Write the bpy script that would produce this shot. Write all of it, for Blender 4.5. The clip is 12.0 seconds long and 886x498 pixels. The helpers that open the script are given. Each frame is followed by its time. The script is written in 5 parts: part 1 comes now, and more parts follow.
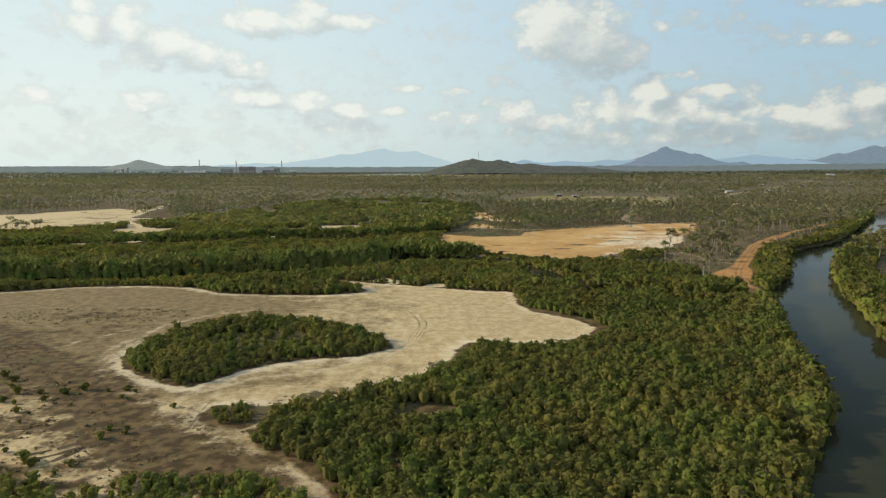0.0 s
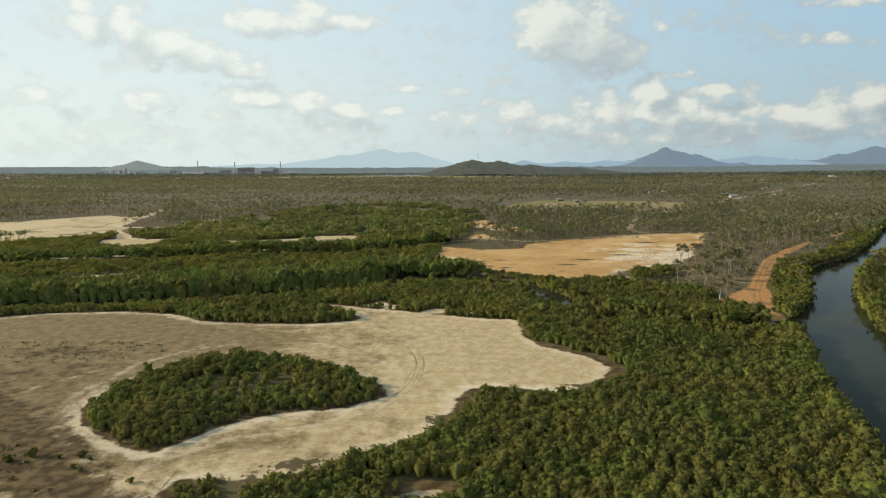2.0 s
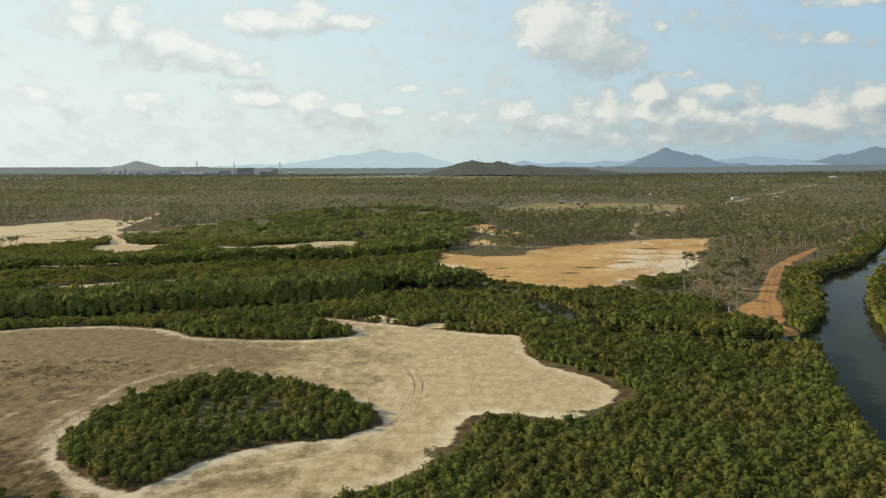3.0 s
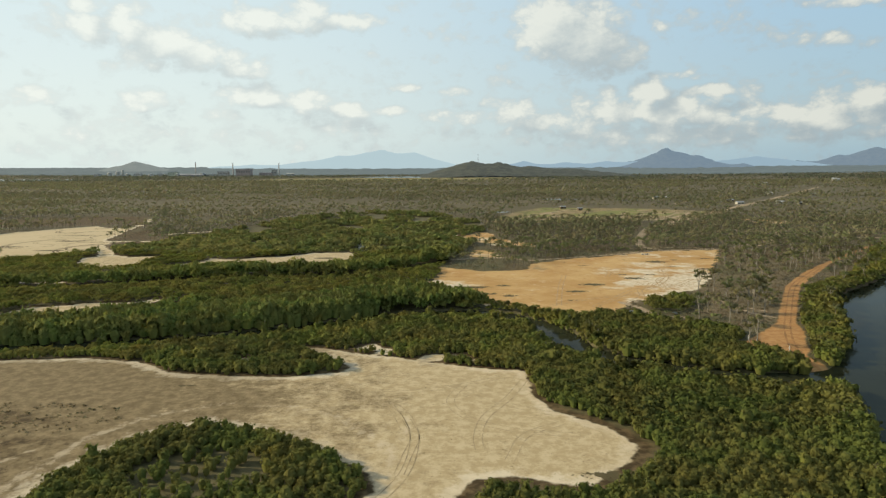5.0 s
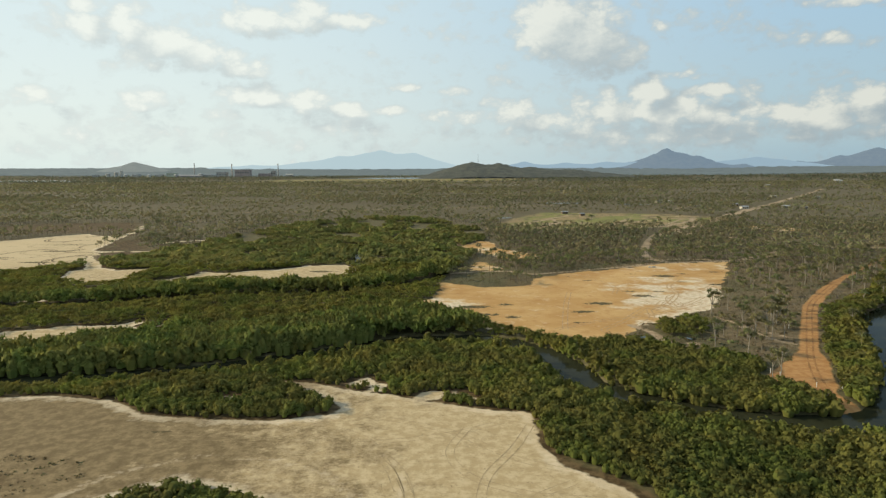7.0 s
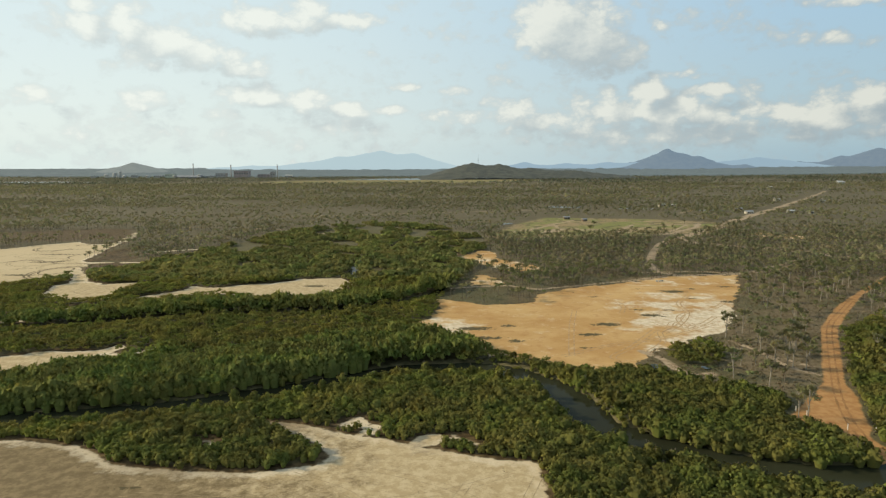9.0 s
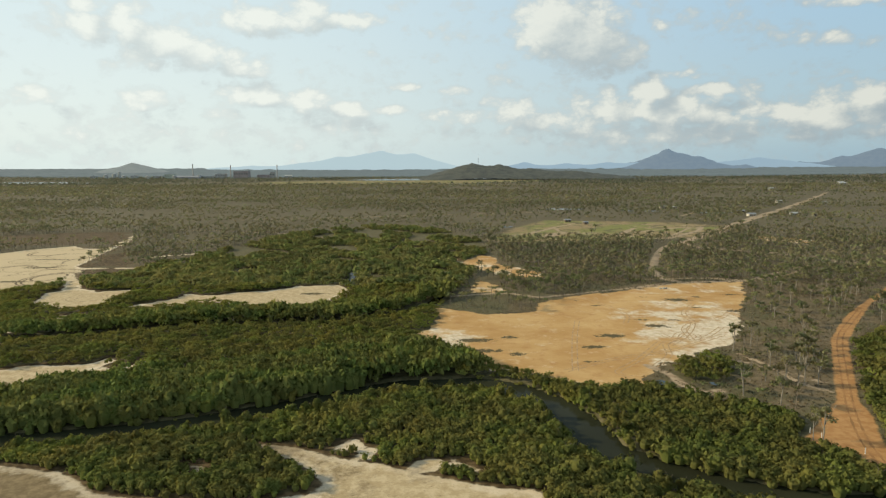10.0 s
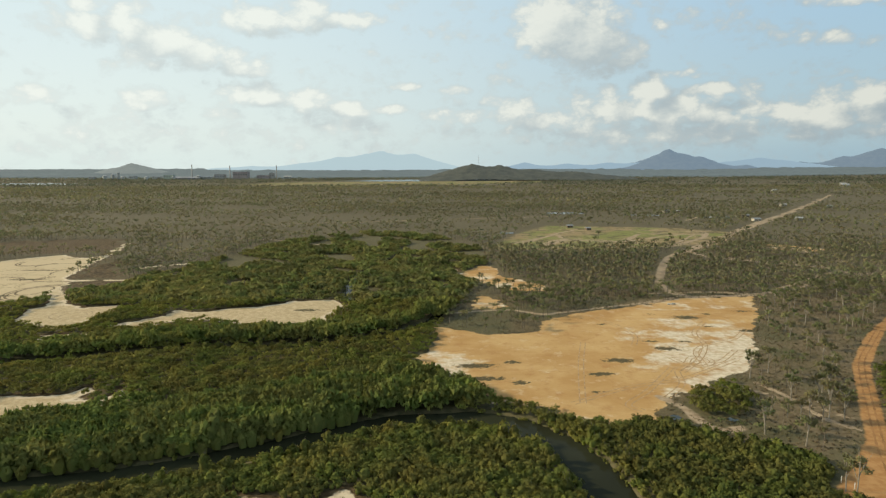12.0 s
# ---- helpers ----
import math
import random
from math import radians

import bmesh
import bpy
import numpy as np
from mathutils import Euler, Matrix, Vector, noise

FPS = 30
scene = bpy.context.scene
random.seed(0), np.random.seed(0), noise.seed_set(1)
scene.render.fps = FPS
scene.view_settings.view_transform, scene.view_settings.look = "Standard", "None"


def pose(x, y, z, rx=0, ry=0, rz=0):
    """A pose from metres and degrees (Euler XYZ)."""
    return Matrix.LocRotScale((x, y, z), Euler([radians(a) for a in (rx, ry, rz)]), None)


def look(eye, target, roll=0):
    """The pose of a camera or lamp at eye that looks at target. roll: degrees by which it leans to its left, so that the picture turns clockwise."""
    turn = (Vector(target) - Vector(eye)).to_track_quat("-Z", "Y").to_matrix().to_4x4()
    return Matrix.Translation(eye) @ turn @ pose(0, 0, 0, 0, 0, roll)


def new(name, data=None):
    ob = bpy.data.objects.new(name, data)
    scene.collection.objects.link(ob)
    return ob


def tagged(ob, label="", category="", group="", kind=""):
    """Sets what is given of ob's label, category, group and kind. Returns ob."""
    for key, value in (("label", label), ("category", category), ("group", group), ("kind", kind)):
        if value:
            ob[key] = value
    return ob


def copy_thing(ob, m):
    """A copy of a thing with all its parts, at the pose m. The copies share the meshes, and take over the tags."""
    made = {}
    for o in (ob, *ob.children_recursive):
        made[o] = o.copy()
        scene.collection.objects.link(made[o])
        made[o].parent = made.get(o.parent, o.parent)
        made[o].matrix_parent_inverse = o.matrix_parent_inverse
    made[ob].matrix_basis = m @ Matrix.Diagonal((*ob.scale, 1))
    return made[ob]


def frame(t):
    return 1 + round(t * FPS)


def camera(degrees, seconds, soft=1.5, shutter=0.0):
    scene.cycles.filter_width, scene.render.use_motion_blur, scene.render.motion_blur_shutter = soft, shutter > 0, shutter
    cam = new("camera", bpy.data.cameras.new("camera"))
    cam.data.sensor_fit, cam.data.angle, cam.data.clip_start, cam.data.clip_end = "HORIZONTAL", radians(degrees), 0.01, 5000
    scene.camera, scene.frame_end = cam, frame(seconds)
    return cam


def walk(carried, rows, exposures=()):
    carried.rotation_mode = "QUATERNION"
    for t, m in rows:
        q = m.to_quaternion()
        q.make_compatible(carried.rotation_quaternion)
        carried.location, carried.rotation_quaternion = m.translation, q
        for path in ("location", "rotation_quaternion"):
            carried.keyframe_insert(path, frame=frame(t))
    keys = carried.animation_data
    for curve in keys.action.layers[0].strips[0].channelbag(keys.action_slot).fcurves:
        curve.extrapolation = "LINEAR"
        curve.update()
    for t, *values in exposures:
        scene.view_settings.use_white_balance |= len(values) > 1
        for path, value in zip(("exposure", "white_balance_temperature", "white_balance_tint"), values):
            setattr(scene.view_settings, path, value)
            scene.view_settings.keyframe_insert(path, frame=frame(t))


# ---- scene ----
# seconds, x, y, z, tilt, yaw, lean
cam = camera(70.0, 12.0, 1.3)
ROWS = [
    (0.0, 0.00, 0.00, 38.00, -7.500, -0.000, 0.2),
    (1.5, 0.05, 10.79, 41.81, -7.501, -0.032, 0.2),
    (3.0, 0.15, 21.48, 45.68, -7.507, -0.057, 0.2),
    (4.0, 0.24, 28.55, 48.28, -7.513, -0.070, 0.2),
    (5.0, 0.36, 35.58, 50.90, -7.521, -0.079, 0.2),
    (6.0, 0.49, 42.56, 53.55, -7.532, -0.085, 0.2),
    (7.0, 0.65, 49.50, 56.22, -7.544, -0.088, 0.2),
    (8.0, 0.83, 56.40, 58.91, -7.558, -0.087, 0.2),
    (9.0, 1.03, 63.25, 61.62, -7.574, -0.083, 0.2),
    (10.5, 1.37, 73.45, 65.73, -7.602, -0.072, 0.2),
    (12.0, 1.76, 83.55, 69.89, -7.635, -0.053, 0.2),
]
walk(cam, [(t, pose(x, y, z, 90 + tilt, lean, yaw)) for t, x, y, z, tilt, yaw, lean in ROWS])

# ---- daylight: low afternoon sun from the left ----
SUN_AZ, SUN_EL = -84.0, 24.0
sun_dir = Vector((math.sin(radians(SUN_AZ)) * math.cos(radians(SUN_EL)), math.cos(radians(SUN_AZ)) * math.cos(radians(SUN_EL)), math.sin(radians(SUN_EL))))
sun = new("sun", bpy.data.lights.new("sun", "SUN"))
sun.data.energy, sun.data.angle, sun.data.color = 4.3, radians(3.0), (1.0, 0.86, 0.60)
sun.matrix_world = look(sun_dir * 100, (0, 0, 0))
scene.view_settings.exposure = 0.0


class Nodes:
    """Short hand for node trees."""

    def __init__(self, tree):
        self.tree = tree

    def add(self, kind):
        return self.tree.nodes.new(kind)

    def link(self, value, socket):
        if isinstance(value, bpy.types.NodeSocket):
            self.tree.links.new(value, socket)
        else:
            socket.default_value = value

    def math(self, op, a, b=0.0, c=0.0, clamp=False):
        node = self.add("ShaderNodeMath")
        node.operation, node.use_clamp = op, clamp
        for n, v in enumerate((a, b, c)):
            self.link(v, node.inputs[n])
        return node.outputs[0]

    def ramp(self, value, low, high, out_low=0.0, out_high=1.0):
        node = self.add("ShaderNodeMapRange")
        node.interpolation_type = "SMOOTHSTEP"
        for n, v in enumerate((value, low, high, out_low, out_high)):
            self.link(v, node.inputs[n])
        return node.outputs[0]

    def mix(self, fac, a, b, blend="MIX"):
        node = self.add("ShaderNodeMix")
        node.data_type, node.blend_type = "RGBA", blend
        self.link(fac, node.inputs[0])
        self.link((*a, 1) if isinstance(a, tuple) else a, node.inputs[6])
        self.link((*b, 1) if isinstance(b, tuple) else b, node.inputs[7])
        return node.outputs[2]

    def noise(self, where, scale, detail=4.0, rough=0.55):
        node = self.add("ShaderNodeTexNoise")
        self.link(where, node.inputs["Vector"])
        node.inputs["Scale"].default_value, node.inputs["Detail"].default_value, node.inputs["Roughness"].default_value = scale, detail, rough
        return node.outputs[0]

    def attr(self, name):
        node = self.add("ShaderNodeAttribute")
        node.attribute_name = name
        return node.outputs["Fac"]


# ---- sky with cumulus ----
world = bpy.data.worlds.new("sky")
scene.world = world
world.use_nodes = True
world.node_tree.nodes.clear()
W = Nodes(world.node_tree)
sky = W.add("ShaderNodeTexSky")
sky.sky_type, sky.sun_disc = "NISHITA", False
sky.sun_elevation, sky.sun_rotation, sky.air_density, sky.dust_density, sky.ozone_density = radians(SUN_EL), radians(SUN_AZ), 1.0, 2.2, 1.0
way = W.add("ShaderNodeTexCoord").outputs["Generated"]
split = W.add("ShaderNodeSeparateXYZ")
W.link(way, split.inputs[0])
AZ = W.math("ARCTAN2", split.outputs[0], split.outputs[1])
EL = W.math("ARCSINE", split.outputs[2])
# single clouds: azimuth, elevation, half width, half height (hundredths of a radian), thickness
CLOUDS_HIGH = [
    (17.1, 20.5, 5.2, 4.6, 1.25), (20.9, 18.0, 7.0, 4.5, 1.15), (25.9, 15.7, 5.0, 2.2, 0.90), (-49.2, 19.8, 2.4, 3.6, 0.90), (-45.2, 18.6, 3.6, 3.0, 1.00), (-40.3, 17.0, 4.6, 2.6, 1.00),
    (-35.2, 15.4, 5.2, 2.1, 1.00), (-30.2, 14.0, 4.0, 1.3, 0.90), (-44.0, 14.9, 5.6, 2.3, 0.55), (-26.4, 20.9, 7.3, 2.2, 0.90), (-19.8, 22.0, 4.0, 2.5, 0.90), (-14.4, 21.2, 5.8, 1.3, 0.90),
    (48.9, 16.5, 2.9, 1.8, 0.36), (54.1, 16.1, 3.2, 1.4, 0.36), (55.0, 20.7, 5.0, 0.9, 0.70), (31.7, 19.6, 2.2, 1.2, 0.50),
]
CLOUDS_MIDDLE = [
    (-28.4, 10.2, 5.4, 1.8, 0.95), (-20.6, 9.5, 4.9, 2.0, 0.90), (-14.3, 8.6, 5.8, 1.3, 0.85), (-7.8, 8.4, 4.1, 0.9, 0.70), (-56.7, 9.1, 3.5, 1.4, 0.80), (-43.0, 9.5, 3.1, 1.9, 0.85),
    (1.4, 11.2, 3.7, 0.8, 0.55), (11.4, 8.4, 3.9, 2.0, 0.75), (33.9, 12.6, 4.2, 1.0, 0.70), (39.0, 10.4, 4.0, 1.0, 0.85), (-5.6, 11.8, 2.7, 0.8, 0.50),
]
CLOUDS_LOW = [
    (24.9, 9.9, 2.2, 1.6, 1.00), (31.3, 10.5, 2.8, 2.1, 1.10), (27.8, 7.6, 6.8, 2.0, 0.90), (36.1, 7.3, 8.6, 2.5, 0.95), (48.8, 7.0, 6.1, 1.8, 0.85), (52.9, 5.6, 8.8, 1.8, 0.85),
    (55.3, 8.3, 4.3, 1.9, 0.90), (58.6, 9.0, 2.6, 1.7, 1.10), (-48.8, 4.8, 8.4, 1.8, 0.28), (-32.6, 4.7, 7.9, 1.6, 0.22), (-14.7, 5.2, 8.2, 2.6, 0.42), (4.0, 7.4, 8.8, 1.4, 0.60),
    (17.0, 6.6, 7.5, 1.7, 0.75), (43.0, 6.6, 5.5, 1.8, 0.85), (30.0, 5.2, 12.0, 1.3, 0.65),
]


def cloud_field(az, el):
    """How dense the cloud is at an azimuth and elevation: billows inside soft ovals, and a low bank all round."""
    place = W.add("ShaderNodeCombineXYZ")
    W.link(az, place.inputs[0])
    W.link(W.math("MULTIPLY", el, 1.5), place.inputs[1])
    fine = W.noise(place.outputs[0], 16.0, 9.0, 0.58)
    broad = W.noise(place.outputs[0], 5.0, 3.0, 0.5)
    stir = W.add("ShaderNodeTexNoise")
    W.link(place.outputs[0], stir.inputs["Vector"])
    stir.inputs["Scale"].default_value, stir.inputs["Detail"].default_value = 22.0, 3.0
    bend = W.add("ShaderNodeVectorMath")
    bend.operation = "MULTIPLY_ADD"
    W.link(stir.outputs["Color"], bend.inputs[0])
    bend.inputs[1].default_value = (0.03, 0.03, 0.0)
    W.link(place.outputs[0], bend.inputs[2])
    heads = W.add("ShaderNodeTexVoronoi")
    heads.voronoi_dimensions, heads.feature, heads.normalize = "2D", "SMOOTH_F1", True
    W.link(bend.outputs[0], heads.inputs["Vector"])
    for socket, value in (("Scale", 26.0), ("Detail", 3.0), ("Roughness", 0.55), ("Lacunarity", 2.2), ("Smoothness", 0.35)):
        heads.inputs[socket].default_value = value
    lumps = W.math("MULTIPLY_ADD", heads.outputs["Distance"], -2.6, 0.95)
    billow = W.math("ADD", lumps, W.math("MULTIPLY_ADD", fine, 2.4, -1.2))
    total = -1.0
    for a, e, w, h, thick in CLOUDS_HIGH + CLOUDS_MIDDLE + CLOUDS_LOW:
        dx = W.math("MULTIPLY_ADD", az, 100 / w, -a / w)
        dy = W.math("MULTIPLY_ADD", el, 100 / h, -e / h)
        r2 = W.math("MULTIPLY_ADD", dx, dx, W.math("MULTIPLY", dy, dy))
        total = W.math("SMOOTH_MAX", W.math("MULTIPLY_ADD", r2, -0.75, thick - 0.06), total, 0.3)
    bank = W.math("MULTIPLY", W.ramp(el, 0.012, 0.045), W.ramp(el, 0.125, 0.06))
    bank = W.math("MULTIPLY_ADD", bank, W.ramp(az, -0.15, 0.30, 0.15, 0.85), W.math("MULTIPLY_ADD", broad, 1.5, -1.12))
    total = W.math("SMOOTH_MAX", total, bank, 0.2)
    return total, W.math("ADD", total, billow)


form, dense = cloud_field(AZ, EL)
form_sunward, sunward = cloud_field(W.math("ADD", AZ, -0.022), W.math("ADD", EL, 0.024))
cover = W.ramp(dense, -0.30, 0.85)
lit = W.ramp(W.math("MULTIPLY_ADD", W.math("SUBTRACT", dense, sunward), 0.34, W.math("MULTIPLY", W.math("SUBTRACT", form, form_sunward), 0.75)), -0.62, 0.72)
deep = W.ramp(sunward, 0.1, 0.9, 1.0, 0.0)
glow = W.ramp(W.math("COSINE", W.math("ADD", AZ, -radians(SUN_AZ))), -0.65, 0.6)
shaded = W.mix(glow, (3.5, 4.2, 4.5), (6.2, 6.9, 6.8))
bright = W.mix(glow, (7.4, 7.5, 6.7), (8.8, 9.2, 8.5))
body = W.math("MULTIPLY", lit, W.ramp(dense, 0.0, 1.2, 0.10, 0.95))
white = W.mix(W.math("MULTIPLY_ADD", deep, 0.12, body), shaded, bright)
high = W.mix(glow, (3.9, 6.0, 7.8), (7.4, 8.8, 9.0))
low = W.mix(glow, (4.2, 5.8, 6.5), (8.2, 9.2, 8.8))
air = W.mix(W.ramp(EL, 0.02, 0.30), low, W.mix(W.ramp(EL, 0.3, 1.1), high, (3.4, 4.0, 4.5)))
clear = W.mix(0.88, sky.outputs[0], air)
floor_haze = W.ramp(EL, 0.05, 0.0)
clear = W.mix(W.math("MULTIPLY", floor_haze, 0.6), clear, W.mix(glow, (3.0, 4.4, 5.3), (7.4, 8.5, 8.1)))
col = W.mix(W.math("MULTIPLY", cover, 0.92), clear, white)
back = W.add("ShaderNodeBackground")
W.link(col, back.inputs[0])
back.inputs[1].default_value = 0.1
W.link(back.outputs[0], W.add("ShaderNodeOutputWorld").inputs[0])


# ---- materials ----
def material(name):
    m = bpy.data.materials.new(name)
    m.use_nodes = True
    n = Nodes(m.node_tree)
    return m, n, m.node_tree.nodes["Principled BSDF"]


def finish(n, bsdf, colour, rough=0.9, height=None, strength=0.3, dist=0.1):
    n.link(colour if not isinstance(colour, tuple) else (*colour, 1), bsdf.inputs["Base Color"])
    n.link(rough, bsdf.inputs["Roughness"])
    bsdf.inputs["Specular IOR Level"].default_value = 0.2
    if height is not None:
        bump = n.add("ShaderNodeBump")
        bump.inputs["Strength"].default_value, bump.inputs["Distance"].default_value = strength, dist
        n.link(height, bump.inputs["Height"])
        n.link(bump.outputs[0], bsdf.inputs["Normal"])


def plain_material(name, colour, rough=0.8, vary=0.25, scale=0.8, metal=0.0):
    m, n, b = material(name)
    where = n.add("ShaderNodeTexCoord").outputs["Object"]
    grain, stain = n.noise(where, scale * 8), n.noise(where, scale)
    c = n.mix(n.ramp(stain, 0.35, 0.65), tuple(v * (1 - vary) for v in colour), tuple(v * (1 + vary * 0.6) for v in colour))
    c = n.mix(n.math("MULTIPLY", grain, 0.3), c, tuple(v * 0.6 for v in colour))
    finish(n, b, c, rough, grain, 0.2, 0.05)
    b.inputs["Metallic"].default_value = metal
    return m


def leaf_material(name, dark, mid, light, rough=0.8):
    """Foliage: every tree has its own tone, every leaf clump its own shade; clumps are shaded by the round of their bough."""
    m, n, b = material(name)
    tone = n.attr("tone")
    geometry = n.add("ShaderNodeNewGeometry")
    v = n.math("ADD", n.math("MULTIPLY", tone, 0.88), n.math("MULTIPLY", geometry.outputs["Random Per Island"], 0.12))
    c = n.mix(n.ramp(v, 0.1, 0.55), dark, mid)
    c = n.mix(n.ramp(v, 0.5, 0.95), c, light)
    stand = n.noise(geometry.outputs["Position"], 0.09, 3)
    c = n.mix(n.ramp(stand, 0.46, 0.62), c, (0.86, 1.02, 0.90), "MULTIPLY")
    c = n.mix(n.ramp(stand, 0.46, 0.34), c, (1.05, 0.97, 0.98), "MULTIPLY")
    finish(n, b, c, rough)
    b.inputs["Specular IOR Level"].default_value = 0.08
    puff = n.add("ShaderNodeAttribute")
    puff.attribute_name = "puff"
    turn = n.add("ShaderNodeVectorMath")
    turn.operation = "MULTIPLY_ADD"
    n.link(geometry.outputs["Normal"], turn.inputs[0])
    turn.inputs[1].default_value = (0.42, 0.42, 0.42)
    n.link(puff.outputs["Vector"], turn.inputs[2])
    unit = n.add("ShaderNodeVectorMath")
    unit.operation = "NORMALIZE"
    n.link(turn.outputs[0], unit.inputs[0])
    n.link(unit.outputs[0], b.inputs["Normal"])
    thin, both = n.add("ShaderNodeBsdfTranslucent"), n.add("ShaderNodeMixShader")
    n.link(c, thin.inputs[0])
    n.link(unit.outputs[0], thin.inputs[1])
    both.inputs[0].default_value = 0.47
    n.link(b.outputs[0], both.inputs[1])
    n.link(thin.outputs[0], both.inputs[2])
    n.link(both.outputs[0], m.node_tree.nodes["Material Output"].inputs[0])
    return m


LEAF = leaf_material("mangrove leaves", (0.138, 0.148, 0.041), (0.205, 0.201, 0.056), (0.296, 0.284, 0.066))
FOREST = leaf_material("tall mangrove leaves", (0.130, 0.158, 0.046), (0.194, 0.218, 0.062), (0.286, 0.298, 0.078))
GUM = leaf_material("gum leaves", (0.225, 0.212, 0.118), (0.300, 0.276, 0.150), (0.385, 0.352, 0.188))
MANGROVE_FAR = leaf_material("old mangrove leaves", (0.136, 0.150, 0.054), (0.202, 0.208, 0.074), (0.295, 0.288, 0.094))
# Gum leaves for the distant woodland, greyed to paint in aerial haze.
GUM_HAZED = leaf_material("far gum leaves tinted for haze", (0.150, 0.160, 0.110), (0.205, 0.212, 0.145), (0.270, 0.270, 0.180))
GUM_GREEN = leaf_material("green gum leaves", (0.185, 0.186, 0.088), (0.262, 0.258, 0.120), (0.345, 0.332, 0.150))
TWIG = leaf_material("dry twigs and grass", (0.165, 0.130, 0.076), (0.240, 0.190, 0.112), (0.320, 0.260, 0.155), 0.9)
BARK = plain_material("grey bark", (0.20, 0.165, 0.13), 0.9)
PALE_BARK = plain_material("pale smooth gum bark", (0.30, 0.265, 0.21), 0.8)


def ground_material():
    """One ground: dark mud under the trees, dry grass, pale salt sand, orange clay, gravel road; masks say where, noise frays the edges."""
    m, n, b = material("ground")
    where = n.add("ShaderNodeNewGeometry").outputs["Position"]
    fine, small, mid, broad = n.noise(where, 2.2, 5), n.noise(where, 0.45, 5), n.noise(where, 0.11, 5), n.noise(where, 0.022, 5)
    fray = n.math("MULTIPLY_ADD", small, 0.5, n.math("MULTIPLY_ADD", mid, 0.6, -0.55))

    def mask(name, wide=0.1, much=1.0):
        return n.ramp(n.math("MULTIPLY_ADD", fray, much, n.attr(name)), 0.5 - wide, 0.5 + wide)

    mud = n.mix(n.ramp(small, 0.35, 0.65), (0.085, 0.078, 0.036), (0.140, 0.118, 0.058))
    grass = n.mix(n.ramp(mid, 0.35, 0.65), (0.100, 0.078, 0.040), (0.172, 0.130, 0.068))
    grass = n.mix(n.ramp(broad, 0.42, 0.62), grass, (0.118, 0.108, 0.052))
    grass = n.mix(n.math("MULTIPLY", n.ramp(fine, 0.45, 0.7), 0.6), grass, (0.060, 0.046, 0.028))
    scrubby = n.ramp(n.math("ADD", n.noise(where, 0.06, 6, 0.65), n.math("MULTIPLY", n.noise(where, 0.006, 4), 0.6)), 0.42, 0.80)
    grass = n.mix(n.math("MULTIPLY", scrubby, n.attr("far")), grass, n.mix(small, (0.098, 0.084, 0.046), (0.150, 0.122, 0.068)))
    base = n.mix(mask("dry", 0.2), mud, grass)
    green = n.mix(n.ramp(n.noise(where, 0.018, 6, 0.6), 0.43, 0.58), (0.290, 0.212, 0.106), (0.205, 0.206, 0.060))
    green = n.mix(n.ramp(n.noise(where, 0.07, 8, 0.7), 0.50, 0.60), green, (0.115, 0.098, 0.045))
    green = n.mix(n.ramp(n.noise(where, 0.05, 7, 0.7), 0.58, 0.66), green, (0.400, 0.300, 0.170))
    base = n.mix(mask("field", 0.2), base, green)
    base = n.mix(mask("tan", 0.2), base, n.mix(n.ramp(small, 0.3, 0.7), (0.122, 0.092, 0.050), (0.196, 0.150, 0.086)))
    # salt sand: bleached crust, greyer damp reaches, fine dark flecks, pale worn ways
    crisp = n.noise(where, 0.4, 9, 0.75)
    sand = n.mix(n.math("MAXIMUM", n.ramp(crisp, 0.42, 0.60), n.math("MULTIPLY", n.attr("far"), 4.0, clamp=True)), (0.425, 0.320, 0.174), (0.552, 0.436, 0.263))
    damp = n.ramp(n.math("ADD", n.attr("damp"), n.math("MULTIPLY_ADD", n.noise(where, 0.08, 11, 0.84), 3.6, -1.8)), 0.15, 0.85)
    sand = n.mix(damp, sand, n.mix(n.ramp(crisp, 0.4, 0.62), (0.155, 0.112, 0.056), (0.265, 0.196, 0.104)))
    rim = n.ramp(n.math("MULTIPLY_ADD", n.noise(where, 0.3, 7, 0.7), -2.2, n.attr("sand")), 0.1, -0.5)
    sand = n.mix(n.math("MULTIPLY", rim, n.math("MULTIPLY", n.ramp(broad, 0.35, 0.55, 0.2, 0.9), n.math("MULTIPLY", n.attr("rim"), 0.75))), sand, (0.730, 0.625, 0.460))
    worn = n.ramp(n.math("ADD", n.attr("worn"), n.math("MULTIPLY_ADD", n.noise(where, 0.5, 8, 0.78), 2.4, -1.2)), 0.35, 0.85)
    sand = n.mix(n.math("MULTIPLY", worn, 0.55), sand, (0.600, 0.490, 0.340))
    fleck = n.noise(where, 1.1, 8, 0.8)
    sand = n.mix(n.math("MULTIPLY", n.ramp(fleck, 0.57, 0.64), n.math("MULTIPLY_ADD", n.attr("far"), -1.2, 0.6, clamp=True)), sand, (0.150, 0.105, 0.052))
    brown = n.mix(n.ramp(small, 0.4, 0.62), (0.058, 0.038, 0.016), (0.145, 0.100, 0.048))
    sand = n.mix(n.ramp(n.math("ADD", n.attr("scrub"), n.math("MULTIPLY_ADD", n.noise(where, 0.22, 8, 0.72), 2.4, -1.2)), 0.32, 0.72), sand, brown)
    base = n.mix(mask("edge", 0.2), base, brown)
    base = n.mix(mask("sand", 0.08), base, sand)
    clay = n.mix(n.ramp(n.noise(where, 0.035, 11, 0.62), 0.36, 0.64), (0.435, 0.248, 0.086), (0.545, 0.352, 0.148))
